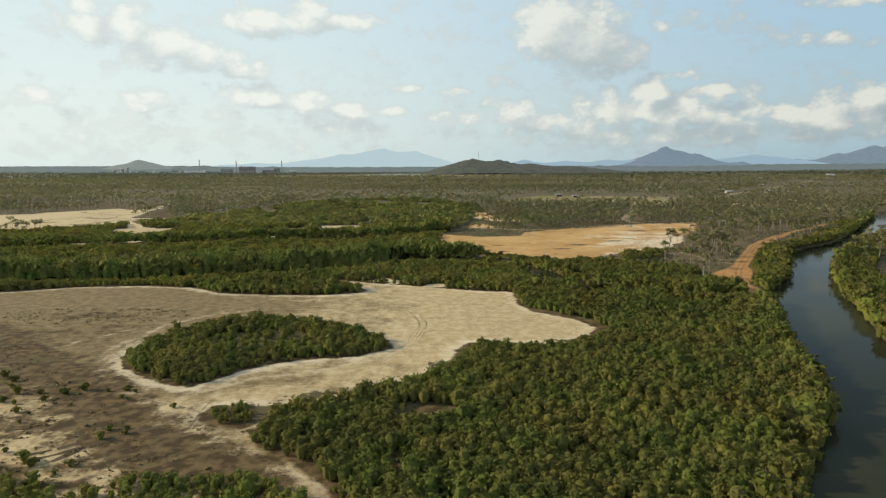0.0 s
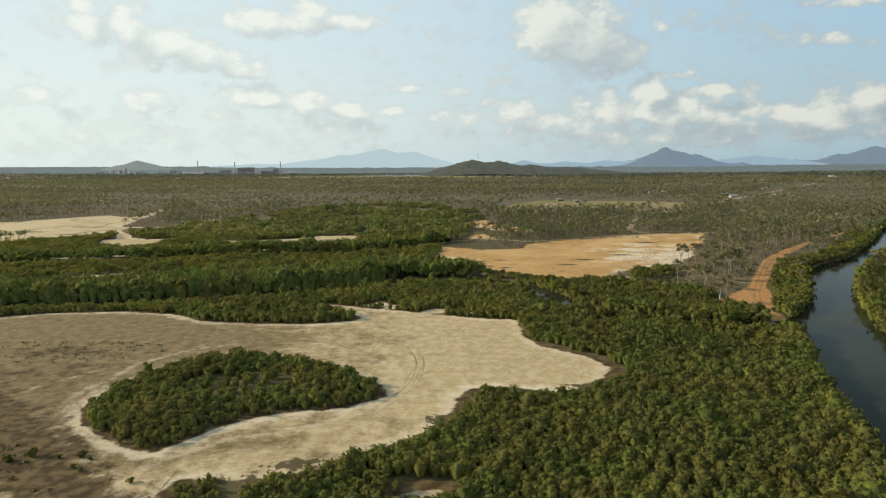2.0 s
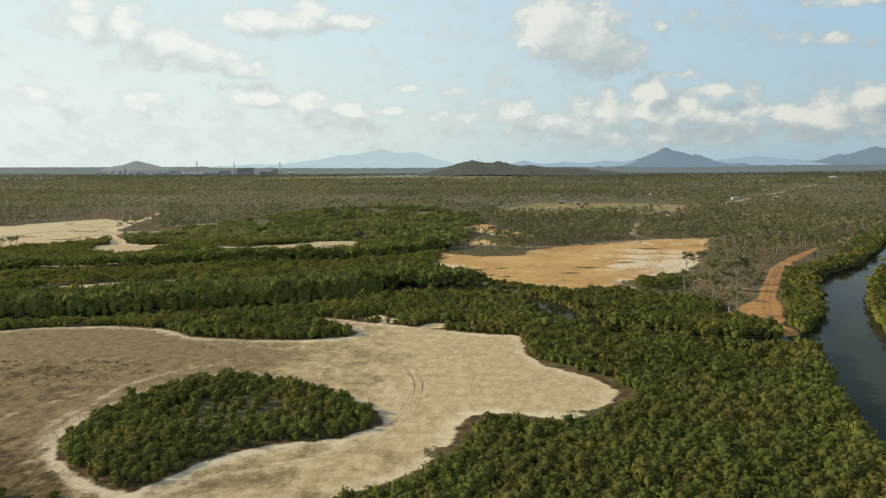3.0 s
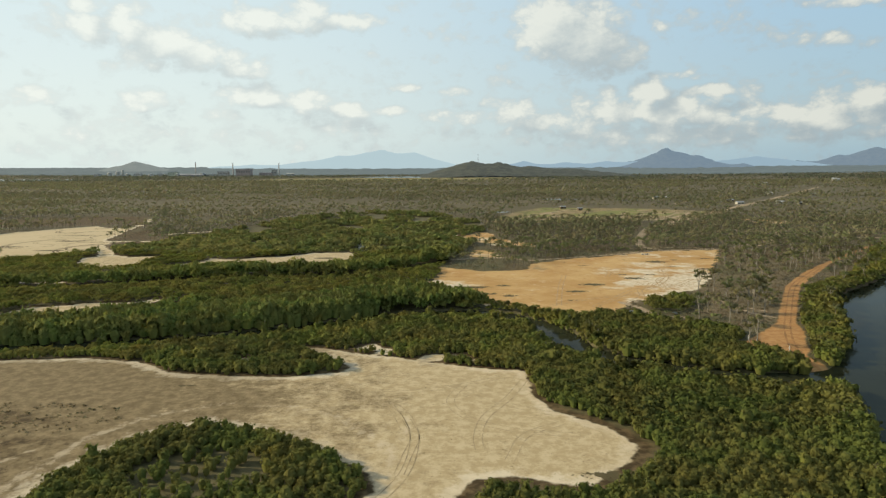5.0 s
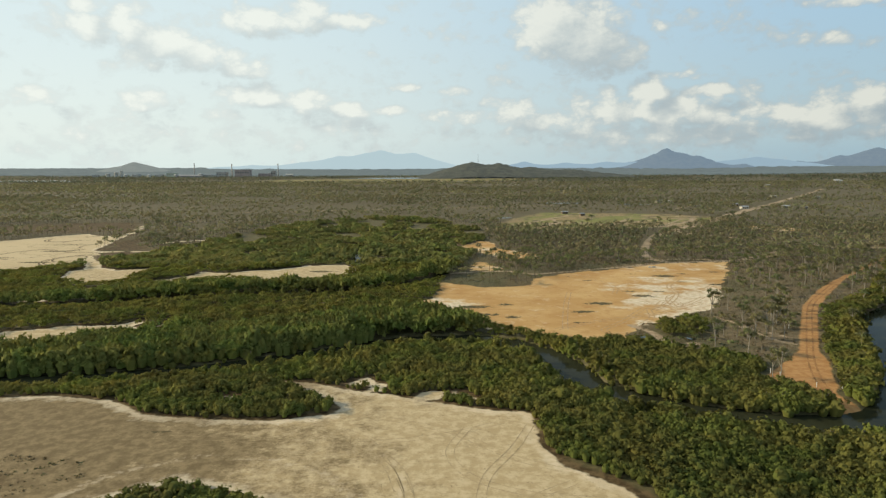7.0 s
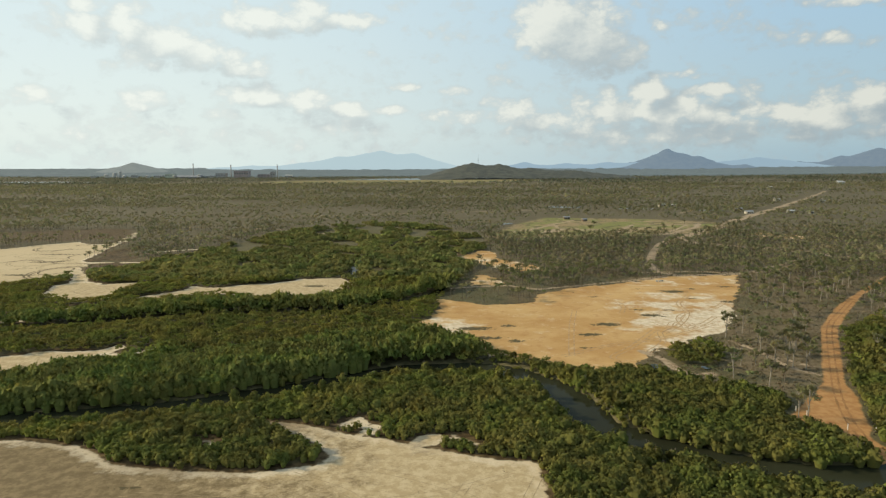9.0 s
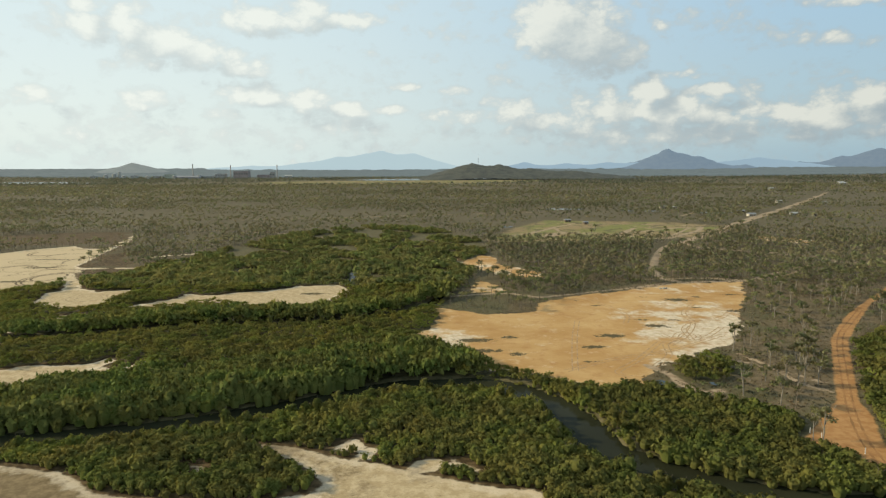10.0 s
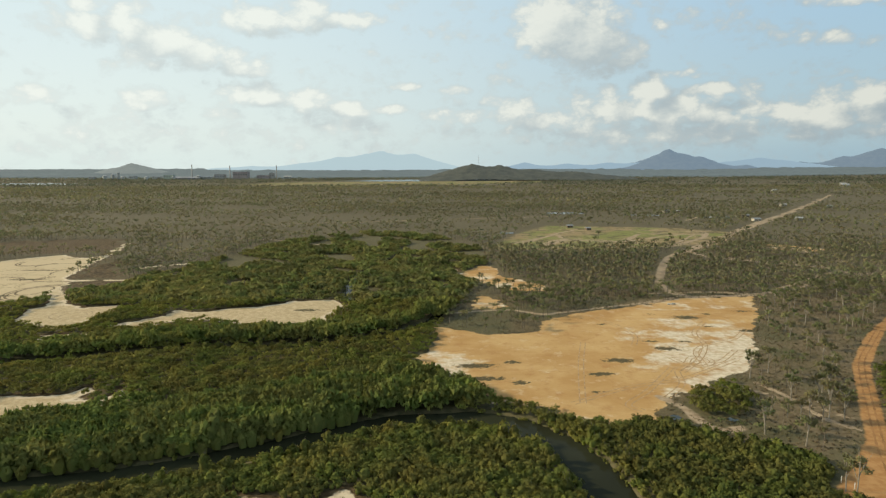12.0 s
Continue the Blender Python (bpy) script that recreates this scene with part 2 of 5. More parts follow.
    white = n.mix(n.ramp(small, 0.35, 0.65), (0.560, 0.450, 0.300), (0.720, 0.620, 0.460))
    pale = n.ramp(n.math("ADD", n.attr("pale"), n.math("MULTIPLY_ADD", n.noise(where, 0.06, 9, 0.66), 3.2, -1.56)), 0.22, 0.66)
    clay = n.mix(pale, clay, white)
    clay = n.mix(n.math("MULTIPLY", n.ramp(n.noise(where, 0.18, 10, 0.74), 0.50, 0.66), 0.6), clay, (0.370, 0.182, 0.062))
    clay = n.mix(n.math("MULTIPLY", n.ramp(n.noise(where, 0.13, 10, 0.76), 0.54, 0.64), 0.55), clay, (0.610, 0.450, 0.260))
    clay = n.mix(n.math("MULTIPLY", n.ramp(fine, 0.55, 0.8), 0.35), clay, (0.300, 0.150, 0.060))
    base = n.mix(mask("clay", 0.08), base, clay)
    base = n.mix(n.ramp(n.math("ADD", n.attr("patch"), n.math("MULTIPLY_ADD", n.noise(where, 0.5, 6, 0.7), 2.4, -1.2)), 0.36, 0.48), base, n.mix(small, (0.060, 0.052, 0.024), (0.135, 0.105, 0.050)))
    road = n.mix(n.ramp(small, 0.35, 0.65), (0.365, 0.182, 0.064), (0.455, 0.252, 0.098))
    base = n.mix(mask("road", 0.12, 0.6), base, road)
    track = n.mix(n.ramp(small, 0.35, 0.65), (0.300, 0.215, 0.130), (0.420, 0.320, 0.210))
    base = n.mix(mask("track", 0.15, 0.6), base, track)
    finish(n, b, base, 0.95, n.math("ADD", small, n.math("MULTIPLY", fine, 0.4)), 0.22, 0.25)
    return m


def water_material(name, gloss):
    m, n, b = material(name)
    where = n.add("ShaderNodeNewGeometry").outputs["Position"]
    wind = n.noise(where, 0.03, 3)
    ripple = n.math("MULTIPLY", n.noise(where, 1.6, 3), n.ramp(wind, 0.4, 0.6, 0.4, 1.0))
    finish(n, b, n.mix(n.ramp(wind, 0.35, 0.65), (0.024, 0.026, 0.014), (0.036, 0.039, 0.022)), n.ramp(wind, 0.4, 0.6, 0.05, 0.14), ripple, 0.06, 0.1)
    b.inputs["IOR"].default_value, b.inputs["Specular IOR Level"].default_value = 1.33, gloss
    return m


GROUND, WATER, LAKE_WATER = ground_material(), water_material("murky river water", 0.03), water_material("still lake water", 0.5)

# ---- plan of the land, metres ----
FLAT = [(-500, 120), (-136, 190), (-118, 198), (-96, 200), (-80, 197), (-68, 188), (-52, 185), (-39, 184), (-25, 187), (-23, 192),
        (-30, 200), (-44, 211), (-35, 209), (-22, 203), (-12, 200), (-3, 195), (11, 190), (21, 188), (20, 173), (23, 163), (29, 157),
        (34, 151), (36, 145), (33, 139), (24, 131), (19, 132), (10, 134), (5, 133), (2, 128), (2, 122), (-3, 113), (-9, 107), (-14, 105),
        (-20, 99), (-28, 97), (-27, 92), (-28, 87), (-26, 82), (-19, 77), (-13, 69), (-8, 50), (-10, 20), (-500, -60)]
ISLAND = [(-65, 124), (-61, 116), (-55, 111.5), (-51.5, 108.5), (-47, 106), (-44.5, 105.5), (-42.5, 107.5), (-40, 110), (-38, 114), (-34, 117.5), (-27, 121.5),
          (-18, 123), (-13, 126.5), (-10, 130), (-12, 135), (-20, 143), (-28, 149), (-36, 153), (-47, 157), (-52, 154), (-58, 149), (-62, 141), (-65, 131)]
ISLET = [(-38, 93), (-35, 89), (-29, 88), (-27, 92), (-31, 98), (-37, 97)]
PAN_WEST = [(-500, 420), (-400, 470), (-340, 515), (-318, 560), (-297, 576), (-269, 558), (-258, 582), (-250, 538), (-244, 512), (-236, 479), (-221, 455), (-213, 412), (-224, 398), (-242, 385), (-500, 362)]
PAN_RING = [(-195, 366), (-201, 387), (-198, 404), (-176, 393), (-149, 396), (-155, 384), (-158, 358), (-164, 348), (-179, 356)]
PAN_MID = [(-146, 356), (-128, 372), (-128, 385), (-116, 381), (-104, 388), (-88, 391), (-75, 402), (-55, 407), (-45, 390), (-51, 371), (-50, 352), (-67, 346), (-79, 352), (-90, 358), (-110, 368), (-121, 358), (-132, 350)]
PAN_LOW = [(-160, 236), (-150, 262), (-134, 269), (-123, 270), (-113, 272), (-111, 278), (-109, 268), (-101, 264), (-98, 276), (-95, 266), (-103, 258), (-116, 255), (-118, 247), (-130, 238)]
CLAY = [(-9, 308), (-3, 315), (0, 332), (-2, 350), (6, 347), (20, 338), (41, 340), (46, 359), (62, 374), (89, 386), (124, 405), (165, 412),
        (152, 379), (130, 339), (120, 315), (106, 292), (92, 283), (82, 275), (69, 266), (60, 250), (48, 246), (37, 250), (30, 260),
        (17, 263), (13, 274), (3, 284), (-5, 294)]
CLAY_NORTH = [(8, 474), (28, 518), (39, 506), (36, 478), (60, 445), (59, 429), (38, 429), (24, 455)]
CLAY_BACK = [(16, 384), (20, 412), (25, 418), (34, 390), (26, 386)]
RIVER = [(16, -150), (29, 20), (40, 66), (46, 75), (53, 85), (59, 94), (64.5, 105), (69.5, 118), (76, 138), (91, 172), (99, 191), (117, 213), (132, 240), (155, 280),
         (180, 300), (200, 318), (246, 375), (289, 432), (360, 520), (400, 512), (305, 410), (262, 358), (228, 330), (180, 278),
         (144, 231), (124, 193), (104, 150), (98, 138), (92, 110), (78, 80), (58, 20), (50, -150)]
MANGROVE = [(-500, 190), (-500, 352), (-240, 368), (-218, 420), (-200, 430), (-184, 468), (-170, 523), (-143, 651), (-83, 746), (-11, 717),
            (33, 608), (32, 518), (16, 422), (2, 365), (0, 335), (-2, 296), (20, 264), (60, 250), (72, 238), (86, 232), (91, 222), (92, 205), (102, 196),
            (96, 172), (87, 140), (62, 88), (44, 58), (34, 0), (20, -150), (-40, -150), (-16, 20), (-22, 60), (-40, 84), (-40, 98), (-24, 108), (-40, 150)]
FIELD = [(40, 600), (75, 713), (120, 800), (250, 770), (300, 723), (215, 621), (127, 600)]
BROWN_FLAT = [(-420, 575), (-350, 580), (-300, 590), (-262, 596), (-280, 620), (-300, 680), (-340, 690), (-420, 650)]
SAND_SPOTS = [(-4.5, 91.5, 1.5, 1.1), (-5.5, 77, 1.4, 1.0), (5, 199, 1.2, 2.4), (-1, 199, 1.0, 2.2), (-20, 209, 1.2, 2.4), (-16, 206, 1.0, 2.2), (-52, 198, 1.0, 2.2), (-152, 337, 2.4, 5.0), (-140, 337, 2.2, 4.2), (-161, 323, 2.4, 4.6), (-178, 312, 2.0, 3.6), (-92, 345, 1.5, 3.6), (-86, 352, 1.2, 3.4), (6, 500, 1.5, 4.0), (0, 440, 1.5, 4.0), (-50, 423, 0.6, 5.0)]
# narrow bare strips between the pans: half width and way points
STRIPS = [(3.4, [(-262, 580), (-268, 600), (-281, 647)]), (2.6, [(-230, 462), (-205, 466), (-182, 464)]), (2.8, [(-208, 512), (-188, 526), (-167, 536)]), (3.6, [(-190, 391), (-204, 415), (-221, 442)])]
BROWN_RIM = [(-236, 430), (-215, 425), (-196, 440), (-186, 462), (-205, 480), (-228, 520), (-238, 560), (-246, 540), (-236, 490)]
TRACK_FIELD = [(70, 630), (76, 645), (113, 712), (138, 750), (150, 770)]
TRACK_LOOP = [(87, 617), (115, 665), (161, 642), (180, 680), (197, 710), (240, 725), (270, 723), (250, 680), (204, 625), (168, 615)]
TRACK_EAST = [(198, 586), (200, 555), (215, 540), (244, 518), (258, 501), (266, 480), (340, 462)]
TRACK_NORTH = [(6, 376), (22, 381), (34, 383), (48, 373), (60, 378), (91, 392), (124, 405)]
TRACK_BACK = [(114, 420), (146, 424), (170, 416), (182, 426), (258, 490)]
TRACK_FAR = [(200, 555), (215, 540), (249, 526), (293, 533), (330, 520)]
TRACK_GROVE = [(92, 280), (97, 273), (102, 268), (107, 261), (110, 258), (114, 250)]
TRACK_BANDS = [[(60, 637), (98, 688), (116, 712)], [(87, 636), (116, 669), (141, 643)], [(132, 605), (169, 650), (200, 685), (258, 708)]]
MOUND = [(4, 372), (6, 344), (24, 338), (41, 341), (46, 357), (47, 364), (43, 372), (22, 380)]
CLEAR_EAST = [(270, 600), (276, 628), (292, 632), (318, 596), (300, 578), (282, 580)]
PADDOCK_EAST = [(334, 761), (368, 791), (600, 800), (500, 680), (406, 656), (339, 645), (285, 639), (291, 682)]
GLADE = [(15, 920), (144, 982), (237, 911), (313, 827), (289, 768), (139, 800), (13, 830)]
CLUMP = [(70, 256), (76, 268), (86, 278), (97, 280), (94, 262), (87, 254), (78, 250)]
SOUTH_WOOD = [(-75, 40), (-62, 70), (-50, 73), (-44, 68), (-38, 73), (-24, 74), (-16, 69), (-12, 50), (-14, 20)]
LAKE = [(-470, 2750), (-300, 2980), (0, 3060), (290, 3040), (310, 2800), (100, 2730), (-200, 2710)]
MEADOW = [(-720, 2250), (-640, 2560), (-450, 2680), (400, 2720), (420, 2560), (100, 2280), (-300, 2200)]
LAGOON = [(-2400, 1950), (-2400, 2100), (-1400, 2120), (-1360, 2040)]
LAGOON_FAR = [(-2600, 2380), (-2600, 2700), (-1500, 2600), (-1220, 2430), (-1500, 2400)]
CREEK = [(108, 184), (92, 180), (77, 180), (62, 187), (46, 198), (38, 207), (36, 222), (31, 236), (21, 247), (10, 252), (-11, 250), (-26, 243), (-38, 235),
         (-51, 229), (-62, 223), (-73, 219), (-96, 214), (-160, 205)]
CREEK_BACK = [(-220, 285), (-156, 301), (-130, 309), (-103, 319), (-72, 323), (-39, 327), (-18, 341), (-4, 362), (2, 385)]
CREEK_FAR = [(-42, 398), (-51, 420), (-53, 456), (-50, 486), (-34, 561), (-28, 609)]
ROAD = [(95, 184), (95, 199), (100, 213), (106, 226), (112, 236), (123, 255), (137, 279), (147, 296), (162, 315), (178, 335), (198, 357), (250, 410), (340, 500)]
APRON = [(86, 211), (92, 218), (99, 225), (107, 234), (115, 236), (111, 224), (104, 211), (101, 203), (95, 202), (90, 206)]
TRACK_CLAY = [(173, 416), (131, 408), (126, 430), (130, 453), (150, 505), (171, 555), (195, 586), (236, 640), (349, 791), (506, 997), (860, 1484)]
TRACK_WHITE = [(67, 267), (71, 259), (72, 248), (75, 242), (81, 244)]


def polygon_depth(px, py, outline):
    """How far inside an outline points lie (outside: minus)."""
    pts = np.array(outline, float)
    best, inside = np.full(px.shape, 1e9), np.zeros(px.shape, bool)
    for (ax, ay), (bx, by) in zip(pts, np.roll(pts, -1, 0)):
        dx, dy = bx - ax, by - ay
        k = np.clip(((px - ax) * dx + (py - ay) * dy) / (dx * dx + dy * dy), 0, 1)
        best = np.minimum(best, np.hypot(px - ax - k * dx, py - ay - k * dy))
        cross = (ay > py) != (by > py)
        inside ^= cross & (px < ax + (py - ay) / (dy if dy else 1e-9) * dx)
    return np.where(inside, best, -best)


def line_gap(px, py, line):
    """How far points lie from a line of way points."""
    best = np.full(px.shape, 1e9)
    for (ax, ay), (bx, by) in zip(line, line[1:]):
        dx, dy = bx - ax, by - ay
        k = np.clip(((px - ax) * dx + (py - ay) * dy) / (dx * dx + dy * dy), 0, 1)
        best = np.minimum(best, np.hypot(px - ax - k * dx, py - ay - k * dy))
    return best


def waves(px, py, size, seed=0):
    """Soft noise from -1 to 1 with hollows of about that size."""
    rng, total = np.random.RandomState(seed), np.zeros(np.shape(px))
    for k in range(7):
        a, w = rng.uniform(0, math.tau), rng.uniform(0.6, 1.7) * math.tau / (2.2 * size)
        total = total + np.sin(px * w * math.cos(a) + py * w * math.sin(a) + rng.uniform(0, math.tau))
    return total / 3.2


def land(px, py):
    """Everything known of the land at points of the plan: depth inside each kind of ground."""
    wob = 1.2 * waves(px, py, 5, 3)
    d = {}
    d["flat"] = np.minimum(np.minimum(polygon_depth(px, py, FLAT), -polygon_depth(px, py, ISLAND)), -polygon_depth(px, py, ISLET))
    d["pan"] = np.max([polygon_depth(px, py, o) for o in (PAN_WEST, PAN_RING, PAN_MID, PAN_LOW)] + [r - np.hypot((px - x) / a, py - y) for x, y, a, r in SAND_SPOTS] + [w - line_gap(px, py, way) for w, way in STRIPS], 0) + 1.5 * waves(px, py, 4, 15) + 1.3 * waves(px, py, 11, 16)
    d["clay"] = np.maximum.reduce([polygon_depth(px, py, CLAY), polygon_depth(px, py, CLAY_NORTH), polygon_depth(px, py, CLAY_BACK), polygon_depth(px, py, CLEAR_EAST) - 2]) + 1.3 * waves(px, py, 5, 17) + 0.8 * waves(px, py, 2.5, 18)
    d["river"] = polygon_depth(px, py, RIVER) + wob * 0.5
    d["creek"] = np.max([np.interp(px, [0, 12, 22, 42, 60, 72, 84], [4.8, 5.0, 5.6, 5.6, 5.6, 6.6, 7.5]) - line_gap(px, py, CREEK), 2.0 - line_gap(px, py, CREEK_BACK), 2.5 - line_gap(px, py, CREEK_FAR)], 0)
    d["road"] = np.maximum(2.7 - 1.1 * np.clip((py - 335) / 15, 0, 1) - line_gap(px, py, ROAD), polygon_depth(px, py, APRON))
    d["track"] = np.maximum.reduce([2.4 - line_gap(px, py, TRACK_CLAY) + np.clip((py - 560) / 60, 0, 3.5), 1.5 - line_gap(px, py, TRACK_WHITE), 2.2 - line_gap(px, py, TRACK_FIELD), 2.6 - line_gap(px, py, TRACK_LOOP),
                                    2.4 - line_gap(px, py, TRACK_EAST), 1.3 - line_gap(px, py, TRACK_NORTH), 1.3 - line_gap(px, py, TRACK_BACK), 1.6 - line_gap(px, py, TRACK_FAR), 1.0 - line_gap(px, py, TRACK_GROVE), *[1.6 - line_gap(px, py, way) for way in TRACK_BANDS], 9 - np.hypot(px - 289, (py - 601) * 2) / 1.3])
    d["mangrove"] = np.maximum(polygon_depth(px, py, MANGROVE), np.maximum.reduce([polygon_depth(px, py, ISLAND), polygon_depth(px, py, ISLET), polygon_depth(px, py, CLUMP)]))
    d["bank"] = 26 + polygon_depth(px, py, RIVER)
    d["field"] = np.maximum(polygon_depth(px, py, FIELD), polygon_depth(px, py, MEADOW))
    d["open"] = np.max([polygon_depth(px, py, o) for o in (LAKE, LAGOON, LAGOON_FAR)], 0)
    d["brown"] = np.maximum(polygon_depth(px, py, BROWN_FLAT), polygon_depth(px, py, BROWN_RIM)) + 6 * waves(px, py, 14, 8)
    d["glade"] = np.maximum.reduce([polygon_depth(px, py, MOUND) + 2, polygon_depth(px, py, PADDOCK_EAST) + 6 * waves(px, py, 20, 9), polygon_depth(px, py, GLADE) + 22 * waves(px, py, 30, 19)])
    d["south"] = polygon_depth(px, py, SOUTH_WOOD)
    return d


def height(px, py, d):
    """The lie of the land: flat, cut by the river and creeks, lifted towards the far ranges."""
    water = np.maximum(d["river"] / 2.6, d["creek"] / 2.0)
    z = 0.25 * waves(px, py, 30, 5) * np.clip((py - 240) / 200, 0, 1) - 2.2 * np.clip(water + 0.25, 0, 1)
    far = np.clip((np.hypot(px, py) - 3300) / 1600, 0, 1)
    return z + 34 * far * far


# ways worn pale by wheels
WAY_MAIN = [(-92, 127), (-74, 117), (-62, 112), (-55, 104), (-49, 99), (-42, 92), (-36, 86), (-30, 82), (-25, 78), (-18, 73), (-10, 67)]
WAY_SPINE = [(-82, 131), (-79, 137), (-74, 144)]
BROWN_WAY = [(-130, 152), (-99, 138), (-81, 121), (-69, 111), (-60, 102), (-53, 95), (-45, 86), (-38, 81), (-31, 76), (-25, 73)]
WAY_ISLAND = [(-62, 112), (-68, 122), (-70, 133), (-68, 142), (-67, 150), (-60, 160), (-47, 167), (-31, 165), (-21, 159), (-14, 151), (-9, 143), (-8, 132), (-14, 121), (-24, 114), (-35, 110), (-44, 100)]
WAY_NORTH = [(-9, 143), (-6, 156), (-12, 170), (-22, 182), (-20, 196)]
# dark grass and mud patches on bare ground: x, y, half sizes
PATCHES = [(65, 303, 7, 3.0), (55, 288, 6, 2.5), (87, 317, 6, 3), (84, 327, 5, 1.5), (97, 326, 4, 1.5), (13, 297, 9, 3), (26, 301, 4, 2), (27, 280, 4, 2.2), (50, 271, 5, 1.2), (113, 366, 7, 4), (125, 373, 3, 2), (99, 373, 2, 1.5),
           (72, 355, 3, 1.5), (65, 366, 2, 1.2), (16, 284, 8, 2.5), (144, 379, 5, 2), (130, 343, 5, 3), (130, 334, 4, 1.5), (116, 350, 3, 1.5), (-81, 122, 6, 1.6), (0, 118, 4, 3), (9, 104, 4, 1.5),
           (-64, 383, 8, 3), (-60, 358, 6, 3), (-215, 470, 14, 5), (-280, 440, 16, 3), (-255, 470, 18, 3), (-270, 505, 20, 3), (-240, 420, 12, 3), (-29, 94, 7, 5), (-22, 102, 4, 2.5), (-96, 122, 10, 3), (-60, 178, 5, 1.0), (28, 134, 6, 2.0)]


def patches(px, py):
    return np.max([1 - np.hypot((px - x) / (1.3 * a), (py - y) / (1.3 * b)) for x, y, a, b in PATCHES] + [np.full(px.shape, -1.0)], 0)


# ---- the ground sheet, finest where the camera passes ----
def axis(fine_low, fine_high, step, low, high, grow):
    right, left, s = [fine_high], [fine_low], step
    while right[-1] < high:
        s *= grow
        right.append(min(right[-1] + s, high))
    s = step
    while left[-1] > low:
        s *= grow
        left.append(max(left[-1] - s, low))
    return np.array(left[:0:-1] + list(np.arange(fine_low, fine_high, step)) + right)


gx, gy = axis(-200, 200, 2.1, -4900, 4900, 1.06), axis(55, 420, 1.9, -900, 4900, 1.03)
GX, GY = (a.ravel() for a in np.meshgrid(gx, gy))
D = land(GX, GY)
GZ = height(GX, GY, D)
BROWN_SIDE = np.interp(GY, [60, 73, 76, 81, 86, 95, 102, 111, 121, 138, 152], [-12, -25, -31, -38, -45, -53, -60, -69, -81, -99, -130])
WEST = np.clip((BROWN_SIDE - GX) / 6, 0, 1) * (GY < 165)
NEAR = np.clip((104 - GY) / 10, 0, 1)
MASKS = {
    "sand": 0.5 + np.maximum(D["flat"], D["pan"]) / 5.0,
    "edge": np.maximum(0.5 + (np.maximum(D["flat"], D["pan"]) + 2.5) / 5.0, 0.5 + D["brown"] / 12),
    "clay": 0.5 + D["clay"] / 5.0,
    "pale": np.clip(0.9 - np.hypot((GX - 105) / 45, (GY - 310) / 75), -0.2, 1) + np.clip(0.9 - np.hypot((GX - 6) / 20, (GY - 300) / 25), 0, 1) + 0.4 * np.clip(1 - D["clay"] / 8, 0, 1) * (GY < 330) + np.clip(0.5 - np.hypot((GX - 36) / 26, (GY - 292) / 8), 0, 1) + 0.4 * (GY > 380),
    "road": 0.5 + D["road"] / 4.0,
    "track": 0.5 + D["track"] / 4.0,
    "dry": 0.5 - D["mangrove"] / 8.0,
    "field": 0.5 + D["field"] / 30.0,
    "tan": (0.56 + 0.24 * waves(GX, GY, 14, 35)) * np.clip((GX - 82) / 8, 0, 1) * np.clip((425 - GY) / 20, 0, 1) * np.clip((GY - 225) / 8, 0, 1),
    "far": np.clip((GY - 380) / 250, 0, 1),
    "rim": 1 - 0.9 * np.clip((96 - GY) / 8, 0, 1),
    "patch": patches(GX, GY),
    "scrub": np.maximum.reduce([1.12 - line_gap(GX, GY, BROWN_WAY) / 12, (0.52 + 0.16 * waves(GX, GY, 9, 27)) * WEST, 0.44 * np.clip((-64 - GX) / 10, 0, 1) * (GY < 150), (0.80 - np.hypot((GX + 90) / 30, (GY - 159) / 11)) * (GY > 140),
                         0.62 - np.hypot((GX + 30) / 16, (GY - 91) / 5), 0.05 + (0.30 * waves(GX, GY * 0.6, 20, 83) - 0.02) * (GX < -200) * (GY > 340), 0.34 - line_gap(GX, GY, STRIPS[3][1]) * 0.06 + 0.3 * (GY > 440) * (GX > -215)]),
    "damp": np.maximum(np.clip(1.0 - (GX + 66) / 64.0, -0.15, 1.1) * (GY < 230) * (1 - NEAR) + 0.1 - 1.3 * (GY > 230), NEAR * (0.50 - 0.35 * WEST)),
    "worn": np.maximum(np.max([1 - line_gap(GX, GY, way) / wide for way, wide in ((WAY_MAIN, 3.6), (WAY_ISLAND, 2.2), (WAY_NORTH, 1.8), (WAY_SPINE, 1.4))], 0) * np.clip((190 - GY) / 40, 0.4, 0.9), 0.30 * WEST * NEAR),
}
nx, ny = len(gx), len(gy)
base = (np.arange(ny - 1)[:, None] * nx + np.arange(nx - 1)).ravel()
QUADS = np.stack([base, base + 1, base + nx + 1, base + nx], 1)


def raw_mesh(name, verts, faces, sides, masks, mats, mat_ids=None, smooth=True):
    """A mesh from arrays: faces all with the same number of corners."""
    me = bpy.data.meshes.new(name)
    me.vertices.add(len(verts))
    me.vertices.foreach_set("co", np.asarray(verts, np.float32).ravel())
    me.loops.add(len(faces) * sides)
    me.loops.foreach_set("vertex_index", np.asarray(faces, np.int32).ravel())
    me.polygons.add(len(faces))
    me.polygons.foreach_set("loop_start", np.arange(0, len(faces) * sides, sides, dtype=np.int32))
    me.polygons.foreach_set("use_smooth", np.full(len(faces), smooth))
    for m in mats:
        me.materials.append(m)
    if mat_ids is not None:
        me.polygons.foreach_set("material_index", np.asarray(mat_ids, np.int32))
    for key, values in masks.items():
        if np.ndim(values) == 2:
            me.attributes.new(key, "FLOAT_VECTOR", "POINT").data.foreach_set("vector", np.asarray(values, np.float32).ravel())
        else:
            me.attributes.new(key, "FLOAT", "POINT").data.foreach_set("value", np.asarray(values, np.float32))
    me.update(calc_edges=True)
    return me


